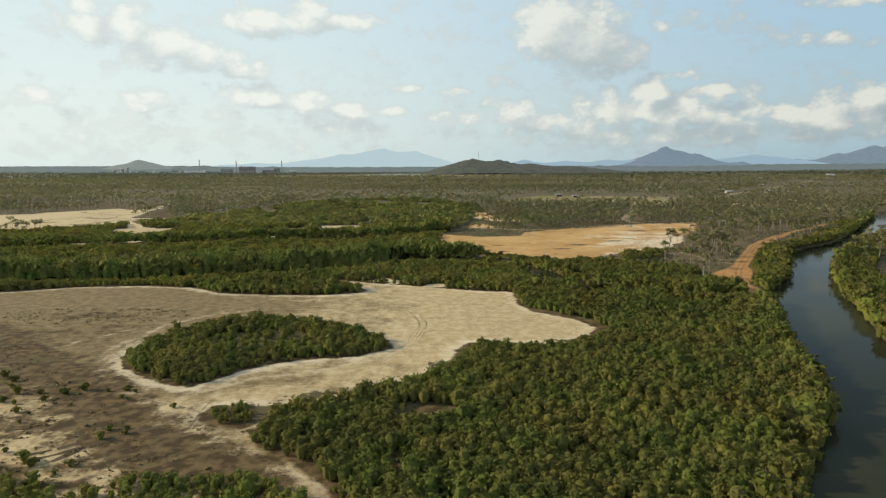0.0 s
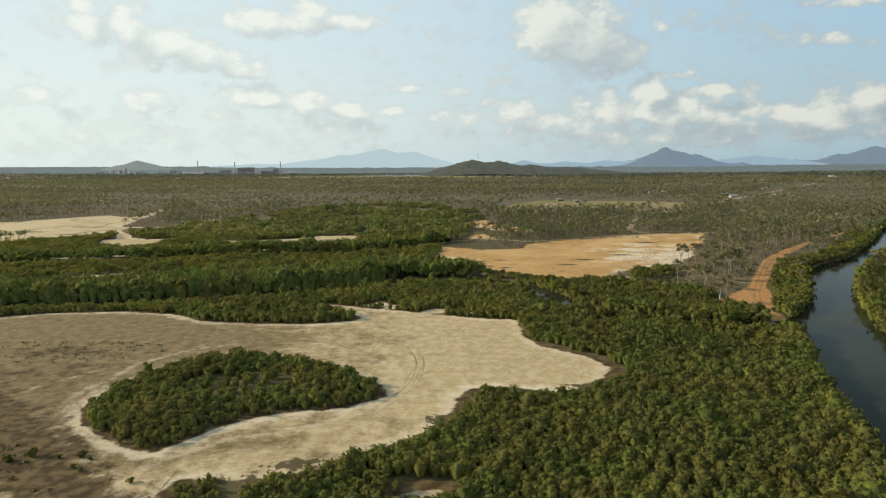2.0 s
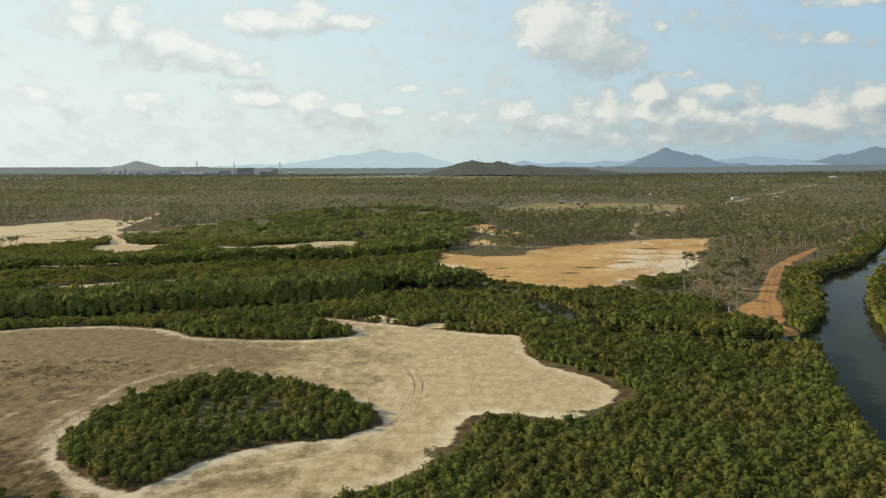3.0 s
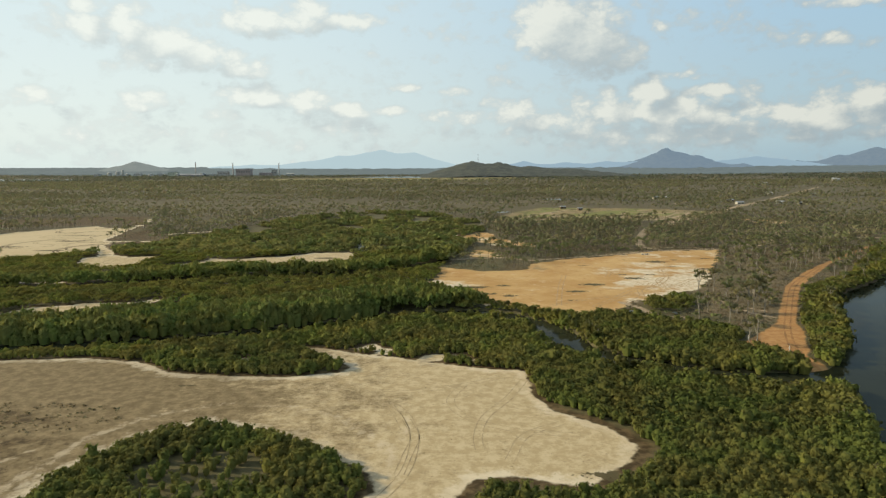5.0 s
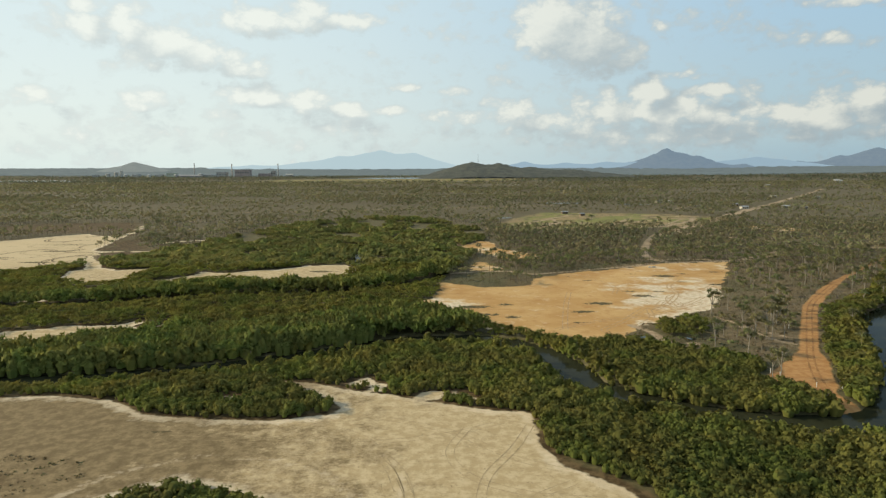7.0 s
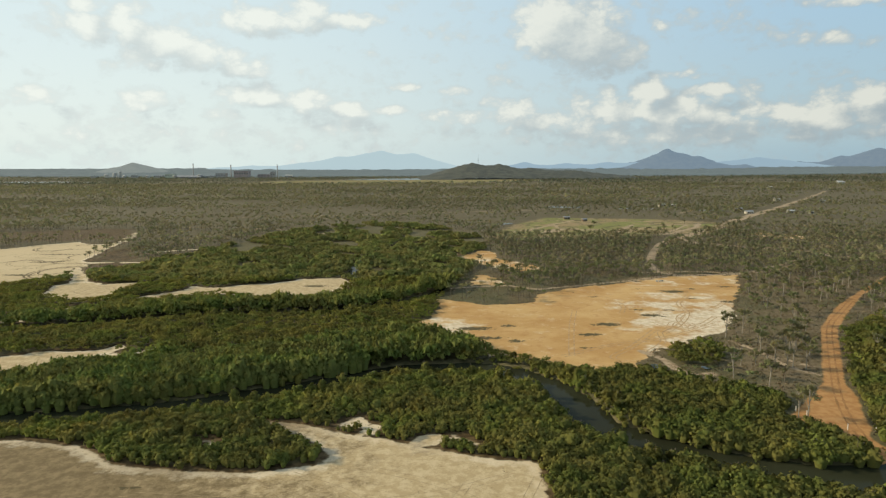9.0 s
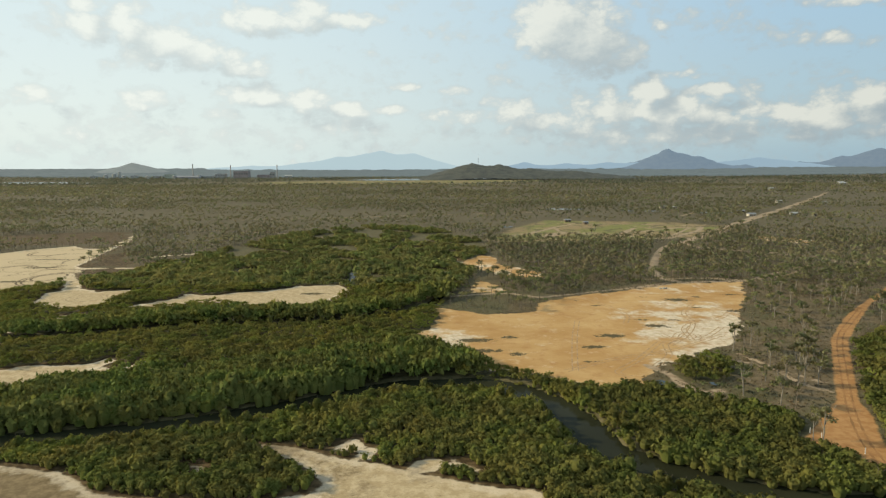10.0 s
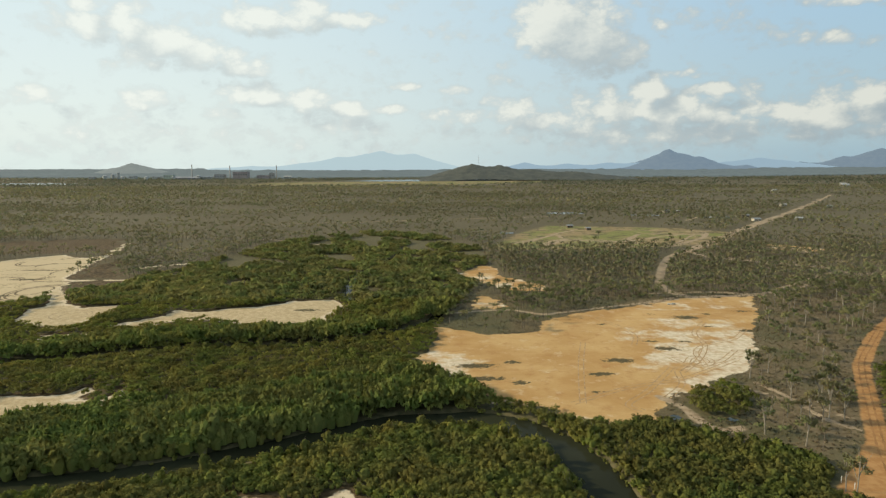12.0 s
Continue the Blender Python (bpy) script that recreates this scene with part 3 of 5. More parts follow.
def ground_piece(name, faces, label, category):
    used, index = np.unique(faces, return_inverse=True)
    verts = np.stack([GX[used], GY[used], GZ[used]], 1)
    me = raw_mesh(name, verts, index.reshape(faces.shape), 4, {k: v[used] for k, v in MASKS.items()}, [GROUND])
    return tagged(new(name, me), label, category, kind="structure")


middle = {k: D[k][QUADS].mean(1) for k in ("flat", "pan", "clay", "road")}
kind_of = np.where(middle["road"] > 0, 4, np.where(middle["clay"] > 0, 3, np.where(middle["flat"] > 0, 1, np.where(middle["pan"] > 0, 2, 0))))
for number, (name, label, category) in enumerate((
        ("ground", "brown dry grass and dark tidal mud under trees", "ground"), ("salt_flat", "pale sandy salt flat with wheel tracks", "sand"),
        ("tidal_pan", "bleached bare sand pans among mangroves", "sand"), ("clay_pan", "bare orange clay clearing with white salt patches", "clay ground"),
        ("dirt_road", "orange gravel road running down to the river", "road"))):
    ground_piece(name, QUADS[kind_of == number], label, category)

# river and creeks: one water sheet a little below the banks
wx, wy = np.meshgrid(np.linspace(-260, 460, 25), np.linspace(-200, 640, 29))
wf = (np.arange(28)[:, None] * 25 + np.arange(24)).ravel()
water = raw_mesh("river_water", np.stack([wx.ravel(), wy.ravel(), np.full(wx.size, -0.55)], 1), np.stack([wf, wf + 1, wf + 26, wf + 25], 1), 4, {}, [WATER])
tagged(new("river_water", water), "dark calm greenish river and creek water", "water", kind="structure")


# far lake and lagoons
def sheet(name, outline, z, label):
    bm = bmesh.new()
    bm.faces.new([bm.verts.new((x, y, z)) for x, y in outline])
    bmesh.ops.triangulate(bm, faces=bm.faces[:])
    me = bpy.data.meshes.new(name)
    bm.to_mesh(me)
    bm.free()
    me.materials.append(LAKE_WATER)
    return tagged(new(name, me), label, "water", kind="structure")


def oval(x, y, a, b, n=14, seed=0):
    r = np.random.RandomState(seed)
    return [(x + a * math.cos(k * math.tau / n) * r.uniform(0.85, 1.1), y + b * math.sin(k * math.tau / n) * r.uniform(0.85, 1.1)) for k in range(n)]


sheet("lake_water", LAKE, 0.6, "pale still lake on the far plain")
sheet("lagoon_water", LAGOON, 0.6, "pale tidal lagoon on the far plain")
sheet("lagoon_water", LAGOON_FAR, 0.6, "pale tidal lagoon on the far plain")
PONDS = [(66, 724, 9, 7), (176, 981, 32, 16), (258, 945, 12, 8), (288, 936, 12, 9), (360, 905, 24, 10), (-5, 92, 2.4, 1.1), (-5, 78, 1.6, 0.8), (66, 250, 1.6, 2.5), (81, 249, 1.5, 1.5), (1, 379, 3, 6)]
for k, (x, y, a, b) in enumerate(PONDS):
    sheet("pond_water", oval(x, y, a, b, 14, k), 0.32 if y > 240 else 0.05, "small pale grey-green pond")

# ---- vegetation ----
def halves(quads):
    """Four-cornered faces as three-cornered ones."""
    q = np.array(quads)
    return np.concatenate([q[:, (0, 1, 2)], q[:, (0, 2, 3)]])


def crown(seed, cards, size, wide, low, high, lobes, core=0.6, loose=0.6, droop=0.25, dome=0.75):
    """A leafy crown: leaf clumps set on the outside of several lobes, round an inner mass. Gives corners, four-cornered faces and the round of the boughs."""
    rng = np.random.RandomState(seed)
    mid, half = (low + high) / 2, (high - low) / 2
    swing = np.arange(lobes) * 2.4 + rng.uniform(0, 6)
    reach = np.sqrt((np.arange(lobes) + 0.3) / lobes) * 0.62 * wide
    centre = np.stack([np.cos(swing) * reach, np.sin(swing) * reach, mid + half * (0.42 - dome * reach / wide + rng.uniform(-droop, 0.2, lobes))], 1)
    r = rng.uniform(0.8, 1.2, lobes) * 0.78 * wide / math.sqrt(lobes)
    radius = np.stack([r, r, np.minimum(r * 0.9, half * 0.7)], 1)
    which = rng.randint(0, lobes, cards)
    out = rng.normal(size=(cards, 3))
    out[:, 2] = np.abs(out[:, 2]) - 0.3
    out /= np.linalg.norm(out, axis=1)[:, None]
    spot = centre[which] + out * radius[which] * rng.uniform(loose, 1.22, cards)[:, None]
    facing = out + rng.normal(size=(cards, 3)) * 0.5 + [0, 0, 0.2]
    facing /= np.linalg.norm(facing, axis=1)[:, None]
    side = np.cross(facing, rng.normal(size=(cards, 3)))
    side /= np.linalg.norm(side, axis=1)[:, None]
    other = np.cross(facing, side)
    s = size * rng.uniform(0.6, 1.35, cards)[:, None]
    quad = np.stack([spot - side * s * 0.6 - other * s * 0.3, spot + side * s * 0.6 - other * s * 0.35, spot + side * s * rng.uniform(-0.4, 0.4, (cards, 1)) + other * s * 0.75], 1)
    round_of = 0.55 * out + (spot - [0, 0, low]) / (3.0 * wide) + [0, 0, 0.5]
    verts, faces, puff = [quad.reshape(-1, 3)], [np.arange(cards * 3).reshape(-1, 3)], [np.repeat(round_of, 3, 0)]
    if core:
        n, rows = 6, ((0.0, 0.7), (0.5, 1.0), (0.85, 0.5))
        ring = np.array([[(core * wide * w * math.cos(a) * rng.uniform(0.8, 1.15), core * wide * w * math.sin(a) * rng.uniform(0.8, 1.15), low + (high - low) * (0.05 + 0.8 * h))
                          for a in np.arange(n) * math.tau / n] for h, w in rows]).reshape(-1, 3)
        start = cards * 3
        verts.append(ring)
        puff.append(ring * [0.5, 0.5, 0.3])
        faces.append(halves([(start + r * n + k, start + r * n + (k + 1) % n, start + (r + 1) * n + (k + 1) % n, start + (r + 1) * n + k) for r in range(2) for k in range(n)]
                              + [(start + 12, start + 13, start + 14, start + 15), (start + 12, start + 15, start + 16, start + 17)]))
    return np.concatenate(verts), np.concatenate(faces), np.concatenate(puff)


def stem(path, radii, n=5):
    """A tapered limb along a path."""
    verts, faces = [], []
    for (x, y, z), r in zip(path, radii):
        verts += [(x + r * math.cos(a), y + r * math.sin(a), z) for a in np.arange(n) * math.tau / n]
    for i in range(len(path) - 1):
        faces += [(i * n + k, i * n + (k + 1) % n, (i + 1) * n + (k + 1) % n, (i + 1) * n + k) for k in range(n)]
    return np.array(verts), halves(faces), np.zeros((len(verts), 3))


def limbs(seed, top, girth, spread, branches, n=5):
    """A trunk that divides into limbs."""
    rng = np.random.RandomState(seed)
    bend = rng.uniform(-0.06, 0.06, 2) * top
    fork = top * rng.uniform(0.35, 0.5)
    parts = [stem([(0, 0, -0.4), (bend[0] * 0.5, bend[1] * 0.5, fork), (bend[0], bend[1], top * 0.85)], [girth, girth * 0.75, girth * 0.25], n)]
    for k in range(branches):
        a = k * math.tau / branches + rng.uniform(-0.5, 0.5)
        h = fork * rng.uniform(0.75, 1.3)
        r = spread * rng.uniform(0.6, 1.0)
        parts.append(stem([(bend[0] * 0.5, bend[1] * 0.5, h), (math.cos(a) * r * 0.55, math.sin(a) * r * 0.55, h + (top - h) * 0.4), (math.cos(a) * r, math.sin(a) * r, h + (top - h) * 0.75)],
                          [girth * 0.5, girth * 0.35, girth * 0.12], n))
    return joined(parts)


def joined(parts):
    verts, faces, puff, start = [], [], [], 0
    for v, f, p in parts:
        verts.append(v), faces.append(f + start), puff.append(p)
        start += len(v)
    return np.concatenate(verts), np.concatenate(faces), np.concatenate(puff)


def scatter(step, x0, x1, y0, y1, seed, jitter=0.48, wedge=True):
    """Points on an uneven grid, inside the wedge that the flight looks over."""
    rng = np.random.RandomState(seed)
    px, py = (a.ravel() for a in np.meshgrid(np.arange(x0, x1, step), np.arange(y0, y1, step)))
    px, py = px + rng.uniform(-jitter, jitter, px.shape) * step, py + rng.uniform(-jitter, jitter, px.shape) * step
    keep = (np.abs(px) < 0.73 * py + 18) | (not wedge)
    return px[keep], py[keep]


def thicket(name, kinds, px, py, scale, tone, mats, mat_of, seed, label, category, lift=1.0):
    """Many plants as one mesh: kinds are templates, mat_of says which material each face of a template takes."""
    rng = np.random.RandomState(seed)
    pz = height(px, py, land(px, py))
    lift = lift * np.ones(len(px))
    pick, turn = rng.randint(0, len(kinds), len(px)), rng.uniform(0, math.tau, len(px))
    V, F, M, T, N, start = [], [], [], [], [], 0
    for k, (v, f, p) in enumerate(kinds):
        at = np.where(pick == k)[0]
        if not len(at):
            continue
        c, s, g = np.cos(turn[at])[:, None], np.sin(turn[at])[:, None], scale[at][:, None]
        tall = g * lift[at][:, None] * rng.uniform(0.85, 1.2, (len(at), 1))
        V.append(np.stack([(v[None, :, 0] * c - v[None, :, 1] * s) * g + px[at][:, None], (v[None, :, 0] * s + v[None, :, 1] * c) * g + py[at][:, None], v[None, :, 2] * tall + pz[at][:, None]], 2).reshape(-1, 3))
        N.append(np.stack([p[None, :, 0] * c - p[None, :, 1] * s, p[None, :, 0] * s + p[None, :, 1] * c, p[None, :, 2] + 0 * c], 2).reshape(-1, 3))
        F.append((f[None] + (np.arange(len(at)) * len(v))[:, None, None]).reshape(-1, 3) + start)
        M.append(np.tile(mat_of[k], len(at)))
        T.append(np.repeat(tone[at], len(v)))
        start += len(at) * len(v)
    me = raw_mesh(name, np.concatenate(V), np.concatenate(F), 3, {"tone": np.concatenate(T), "puff": np.concatenate(N)}, mats, np.concatenate(M), smooth=False)
    return tagged(new(name, me), label, category, kind="stuff")


def with_trunk(top, woody):
    return joined([top, woody]), np.r_[np.zeros(len(top[1]), int), np.ones(len(woody[1]), int)]


def leafy_only(kinds):
    return [np.zeros(len(k[1]), int) for k in kinds]


def is_mangrove(px, py, d, edge=0.0):
    bare = np.maximum.reduce([d["flat"], d["pan"], d["clay"], d["brown"]])
    wet = np.maximum.reduce([d["road"] + 1.4, d["track"] + 0.4, d["creek"] - 0.6, d["river"] - 0.4])
    far_gaps = (py > 380) & (waves(px, py, 16, 51) + 0.7 * waves(px, py, 45, 52) < -0.5 - np.clip((560 - py) / 200, -0.6, 1))
    return (bare < edge) & (wet < 0) & ~far_gaps & ((d["mangrove"] > 0) | ((d["bank"] > 0) & (py < 150)) | (d["bank"] > 14))


def north_of_creek(px, py):
    """1 on the taller dark forest beyond the creek, 0 elsewhere."""
    line = np.interp(px, [-160, -96, -51, -26, 0, 12], [208, 217, 232, 246, 255, 258])
    back = np.interp(px, [-220, -156, -130, -103, -72, -39, -18, -4], [287, 303, 311, 321, 325, 329, 343, 364])
    strip = np.clip((py - back) / 3, 0, 1) * np.clip((back + 24 - py) / 8, 0, 1)
    return np.maximum(np.clip((py - line) / 3, 0, 1) * np.clip((line + 55 - py) / 30, 0, 1), strip) * np.clip((20 - px) / 6, 0, 1)


rng = np.random.RandomState(7)
for name, y0, y1, step, cards, size in (("mangrove_near", 58, 150, 1.2, 56, 0.27), ("mangrove_middle", 150, 250, 1.5, 50, 0.38), ("mangrove_back", 250, 400, 2.2, 80, 0.46), ("mangrove_far", 400, 760, 3.1, 32, 1.0)):
    px, py = scatter(step, -420, 330, y0, y1, 40 if y0 < 100 else int(y0))
    d = land(px, py)
    south = (d["south"] > 0) & (rng.uniform(size=px.shape) < 0.9)
    keep = (is_mangrove(px, py, d, -0.3 - 1.6 * rng.uniform(size=px.shape) * np.where(py < 250, 1, 0.5) - 2.2 * (((px > 0) & (py > 112) & (py < 165)) | ((px > -27) & (px <= 4) & (py > 94) & (py < 118)))) & (rng.uniform(size=px.shape) < 0.97)) | south
    hollow = np.hypot((px + 40) / 12, (py - 135) / 9) < 1
    keep &= ~(hollow & (rng.uniform(size=px.shape) < 0.75))
    px, py = px[keep], py[keep]
    d = {k: v[keep] for k, v in d.items()}
    kinds = [crown(100 + k, cards, size, (1.12 if y0 < 250 else 0.95) * step * (0.85 + 0.05 * k), 0.1, 2.0 + 0.09 * k, 8 + k % 3, 0.5 if y0 < 250 else 0.0, 0.5 if y0 < 250 else 0.4, 0.4, 0.3) for k in range(8)]
    forest = north_of_creek(px, py)
    tall = 0.95 + 0.14 * waves(px, py, 22, 21) + rng.uniform(-0.26, 0.26, px.shape) + 0.35 * forest
    tall += np.where(py > 390, 0.6, 0.35) * (rng.uniform(size=px.shape) < np.where(py > 390, 0.15, 0.07))
    tall += 0.7 * np.clip(1 + np.maximum(d["creek"], d["river"]) / 8, 0, 1) * rng.uniform(0.4, 1.2, px.shape) * np.where((px > 50) | (forest > 0), 1, -0.4)
    tall *= np.clip(0.62 + np.minimum.reduce([-d["flat"], -d["pan"], -d["clay"]]) / 7, 0.62, 1)
    tall = np.where(polygon_depth(px, py, ISLET) > -1, 0.62 * tall, tall)
    tall = np.where(d["south"] > 0, 1.25 * tall, tall)
    # Besides random variation, tone rises with distance and leftwards in place of haze.
    tone = 0.44 + 0.15 * waves(px, py, 14, 11) + np.where(py > 400, 0.20, 0.10) * waves(px, py, 60, 12) + rng.normal(size=px.shape) * 0.085 + 0.14 * np.clip((py - 150) / 60, 0, 1) * (px < 40) + 0.12 * np.clip((py - 240) / 40, 0, 1)
    tone -= 0.14 * np.clip((px - 20) / 30, 0, 1) * np.clip((120 - py) / 30, 0, 1)
    tone += 0.10 * (py > 320) + 0.25 * (d["south"] > 0) + (rng.uniform(size=px.shape) < 0.03) * 0.3 + 0.15 * np.clip(1 + np.maximum(d["creek"], d["river"]) / 10, 0, 1)
    high_stand = forest > 0.4
    for own, leaves, kind_name, words in ((~high_stand, LEAF, name, "dense olive green mangrove scrub on dark tidal mud"), (high_stand, FOREST, "mangrove_forest", "tall deep green mangrove forest along the creek")):
        if own.any():
            thicket(kind_name, kinds, px[own], py[own], tall[own], np.clip(tone[own], 0.02, 0.98), [MANGROVE_FAR if y0 >= 400 else leaves], leafy_only(kinds), 3, words, "mangroves", 1 + 0.5 * forest[own])

# the same scrub runs on behind the start of the flight
px, py = scatter(2.4, -60, 60, -60, 58, 39, wedge=False)
d = land(px, py)
keep = is_mangrove(px, py, d, -1.0) | (d["south"] > 0)
px, py = px[keep], py[keep]
kinds = [crown(150 + k, 24, 0.65, 2.5, 0.1, 2.2, 8, 0.5, 0.5, 0.4, 0.3) for k in range(4)]
thicket("mangrove_behind", kinds, px, py, rng.uniform(0.7, 1.2, px.shape), np.clip(0.44 + 0.15 * rng.normal(size=px.shape), 0.02, 0.98), [LEAF], leafy_only(kinds), 4, "dense olive green mangrove scrub on dark tidal mud", "mangroves")

# dry open woodland, thinning into the distance
for name, y0, y1, step, cards, size, wide, tree in (("woodland_near", 225, 430, 3.8, 150, 0.32, 2.2, True), ("woodland_middle", 430, 700, 3.6, 22, 0.72, 2.0, True), ("woodland_back", 700, 1200, 6.0, 18, 1.15, 3.0, False),
                                                    ("woodland_far", 1200, 2100, 9.5, 12, 1.9, 4.2, False), ("woodland_distant", 2100, 3350, 15.0, 9, 2.9, 6.2, False)):
    px, py = scatter(step, -3700, 3700, y0, y1, int(y0) + 1)
    d = land(px, py)
    bare = np.maximum.reduce([d["flat"], d["pan"] + 1, d["clay"] + 2, d["road"] + np.where(py > 310, 1.5, 5), d["track"] + 1.5 + 3.5 * (py > 560), d["river"] + 1, d["field"], d["mangrove"] + 2, d["open"] + 20, d["brown"], d["glade"] - np.where(rng.uniform(size=px.shape) < 0.30, 90, 0)])
    thick = np.where(py < 700, 0.75, 0.50) + 0.28 * waves(px, py, 30, 31) + 0.42 * waves(px * 0.45, py, 90, 32) + 0.36 * waves(px * 0.35, py, 260, 33) - 0.1 * ((px > 80) & (py < 400)) + 0.45 * ((py > 400) & (py < 600) & (px > 30)) + 0.15 * (px < 0)
    thick = np.where((px > 80) & (py < 410), 0.18 * np.clip(thick, 0, 1), thick)
    keep = (bare < 0) & (rng.uniform(size=px.shape) < np.clip(thick, 0.06, 0.97))
    px, py = px[keep], py[keep]
    kinds, mats = [], []
    for k in range(8):
        h = 5.0 + 0.45 * k
        top = crown(200 + k, cards, size, wide * (0.8 + 0.06 * k), h * (0.3 if tree else 0.1), h, 5 if y0 < 400 else 4, 0.0, 0.3 if y0 < 400 else 0.15, 0.45, 0.3)
        kind, which = with_trunk(top, limbs(300 + k, h, 0.08, 1.3, 1, 3)) if tree else (top, np.zeros(len(top[1]), int))
        kinds.append(kind), mats.append(which)
    # Paler tone towards the left puts sunward haze into the leaf colour.
    tone = np.clip(0.40 + 0.22 * np.clip(-px / 200, 0, 1) + 0.20 * waves(px, py, 50, 41) + 0.24 * waves(px * 0.3, py, 130, 42) + rng.normal(size=px.shape) * 0.18, 0.02, 0.98)
    # The farthest trees take the leaf colour with haze painted in.
    thicket(name, kinds, px, py, rng.uniform(0.5, 1.3, px.shape) * (1.0 if tree else 0.85), tone, [GUM_GREEN if y0 < 400 else GUM if y0 < 2000 else GUM_HAZED, BARK], mats, 5, "dry grey-green eucalypt woodland over brown grass", "trees")

# dry grass tussocks and low scrub on the open brown ground
px, py = scatter(1.1, -130, 260, 60, 430, 77)
d = land(px, py)
side = np.interp(py, [60, 73, 76, 81, 86, 95, 102, 111, 121, 138, 152], [-12, -25, -31, -38, -45, -53, -60, -69, -81, -99, -130])
scrubland = (d["flat"] > 0.5) & (((px < side + 1) & (waves(px, py, 5, 61) > 0.05)) | ((np.hypot((px + 90) / 28, (py - 159) / 9) < 1) & (waves(px * 0.4, py, 1.6, 62) > -0.1)) | (np.hypot((px + 30) / 10, (py - 91) / 4) < 1))
litter = (d["flat"] > 0.3) & (waves(px, py, 7, 63) + waves(px, py, 2.5, 64) > 0.9) & (rng.uniform(size=px.shape) < 0.16)
grassland = (np.maximum.reduce([d["flat"], d["pan"], d["clay"], d["road"], d["river"] + 1, d["creek"] + 1, d["mangrove"]]) < 0) & (py > 200)
on_clay = (d["clay"] > 0) & (patches(px, py) > 0.15)
keep = (scrubland & (rng.uniform(size=px.shape) < 0.75)) | (grassland & (rng.uniform(size=px.shape) < np.where((px > 60) | (d["glade"] > 0), 0.62, 0.3))) | on_clay | litter
low = np.where(on_clay | litter, 0.45, np.where(px > 60, 1.3, 1.1))[keep]
px, py = px[keep], py[keep]
kinds = [crown(400 + k, 6, 0.24, 0.35, -0.08, 0.14, 3, 0.0) for k in range(6)]
thicket("dry_scrub", kinds, px, py, low * rng.uniform(0.4, 1.5, px.shape), rng.uniform(0, 1, px.shape), [TWIG], leafy_only(kinds), 9, "low dry brown grass tussocks and twiggy scrub", "scrub")

# green bushes among the dry trees
px, py = scatter(3.2, -240, 300, 232, 560, 91)
d = land(px, py)
bare = np.maximum.reduce([d["flat"], d["pan"] + 1, d["clay"] + 0.5, d["road"] + 1, d["track"] + 1, d["river"] + 1, d["field"], d["mangrove"] + 1, d["brown"]])
keep = (bare < 0) & (waves(px, py, 12, 93) > np.where((px > 80) & (py < 420), 0.40, 0.35)) & (d["glade"] < 2) & (rng.uniform(size=px.shape) < 0.5)
px, py = px[keep], py[keep]
kinds = [crown(450 + k, 50, 0.42, 1.5, 0.0, 2.0, 6, 0.0, 0.4) for k in range(6)]
thicket("woodland_bushes", kinds, px, py, rng.uniform(0.5, 1.3, px.shape), np.clip(rng.normal(size=px.shape) * 0.2 + 0.45, 0, 1), [GUM_GREEN], leafy_only(kinds), 10, "green bushes among dry woodland trees", "bushes")


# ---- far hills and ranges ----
# The air colour is emitted, so haze is put in as a glow.
def haze_glow_material(name, colour, air, share):
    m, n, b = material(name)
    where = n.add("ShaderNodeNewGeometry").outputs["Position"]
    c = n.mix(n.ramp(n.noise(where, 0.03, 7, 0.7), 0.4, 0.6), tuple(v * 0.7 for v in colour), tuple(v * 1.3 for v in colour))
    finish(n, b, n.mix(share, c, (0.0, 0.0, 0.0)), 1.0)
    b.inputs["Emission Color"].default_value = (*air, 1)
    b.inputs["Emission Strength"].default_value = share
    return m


def ridge(name, material_used, cx, cy, peaks, depth, label, rough=0.12, seed=0, base=0.0, jag=0.0):
    """A range of hills: peaks are (offset along, height, half width); the skirts run down to the plain."""
    low, high = min(p[0] - 2.2 * p[2] for p in peaks), max(p[0] + 2.2 * p[2] for p in peaks)
    along, across = np.linspace(low, high, 120), np.linspace(-depth, depth, 25)
    A, B = (a.ravel() for a in np.meshgrid(along, across))
    Z = np.zeros(A.shape)
    top = max(p[1] for p in peaks)
    for o, h, w in peaks:
        r = np.hypot((A - o) / w, B / depth * 1.6)
        Z = Z + np.exp(h / top * 9 * np.clip(1 - 0.55 * r, 0, 1)) - 1
    Z = top * np.log1p(Z) / 9
    Z = Z * (1 + rough * waves(A, B, 90, seed) + rough * 0.6 * waves(A, B, 30, seed + 1)) - 4 + base + jag * np.random.RandomState(seed).uniform(-1, 1, A.shape) * (Z > 8)
    f = (np.arange(24)[:, None] * 120 + np.arange(119)).ravel()
    turn = math.atan2(-cx, cy)
    X, Y = cx + A * math.cos(turn) - B * math.sin(turn), cy + A * math.sin(turn) + B * math.cos(turn)
    me = raw_mesh(name, np.stack([X, Y, Z], 1), np.stack([f, f + 1, f + 121, f + 120], 1), 4, {}, [material_used])
    return tagged(new(name, me), label, "hill", kind="structure")


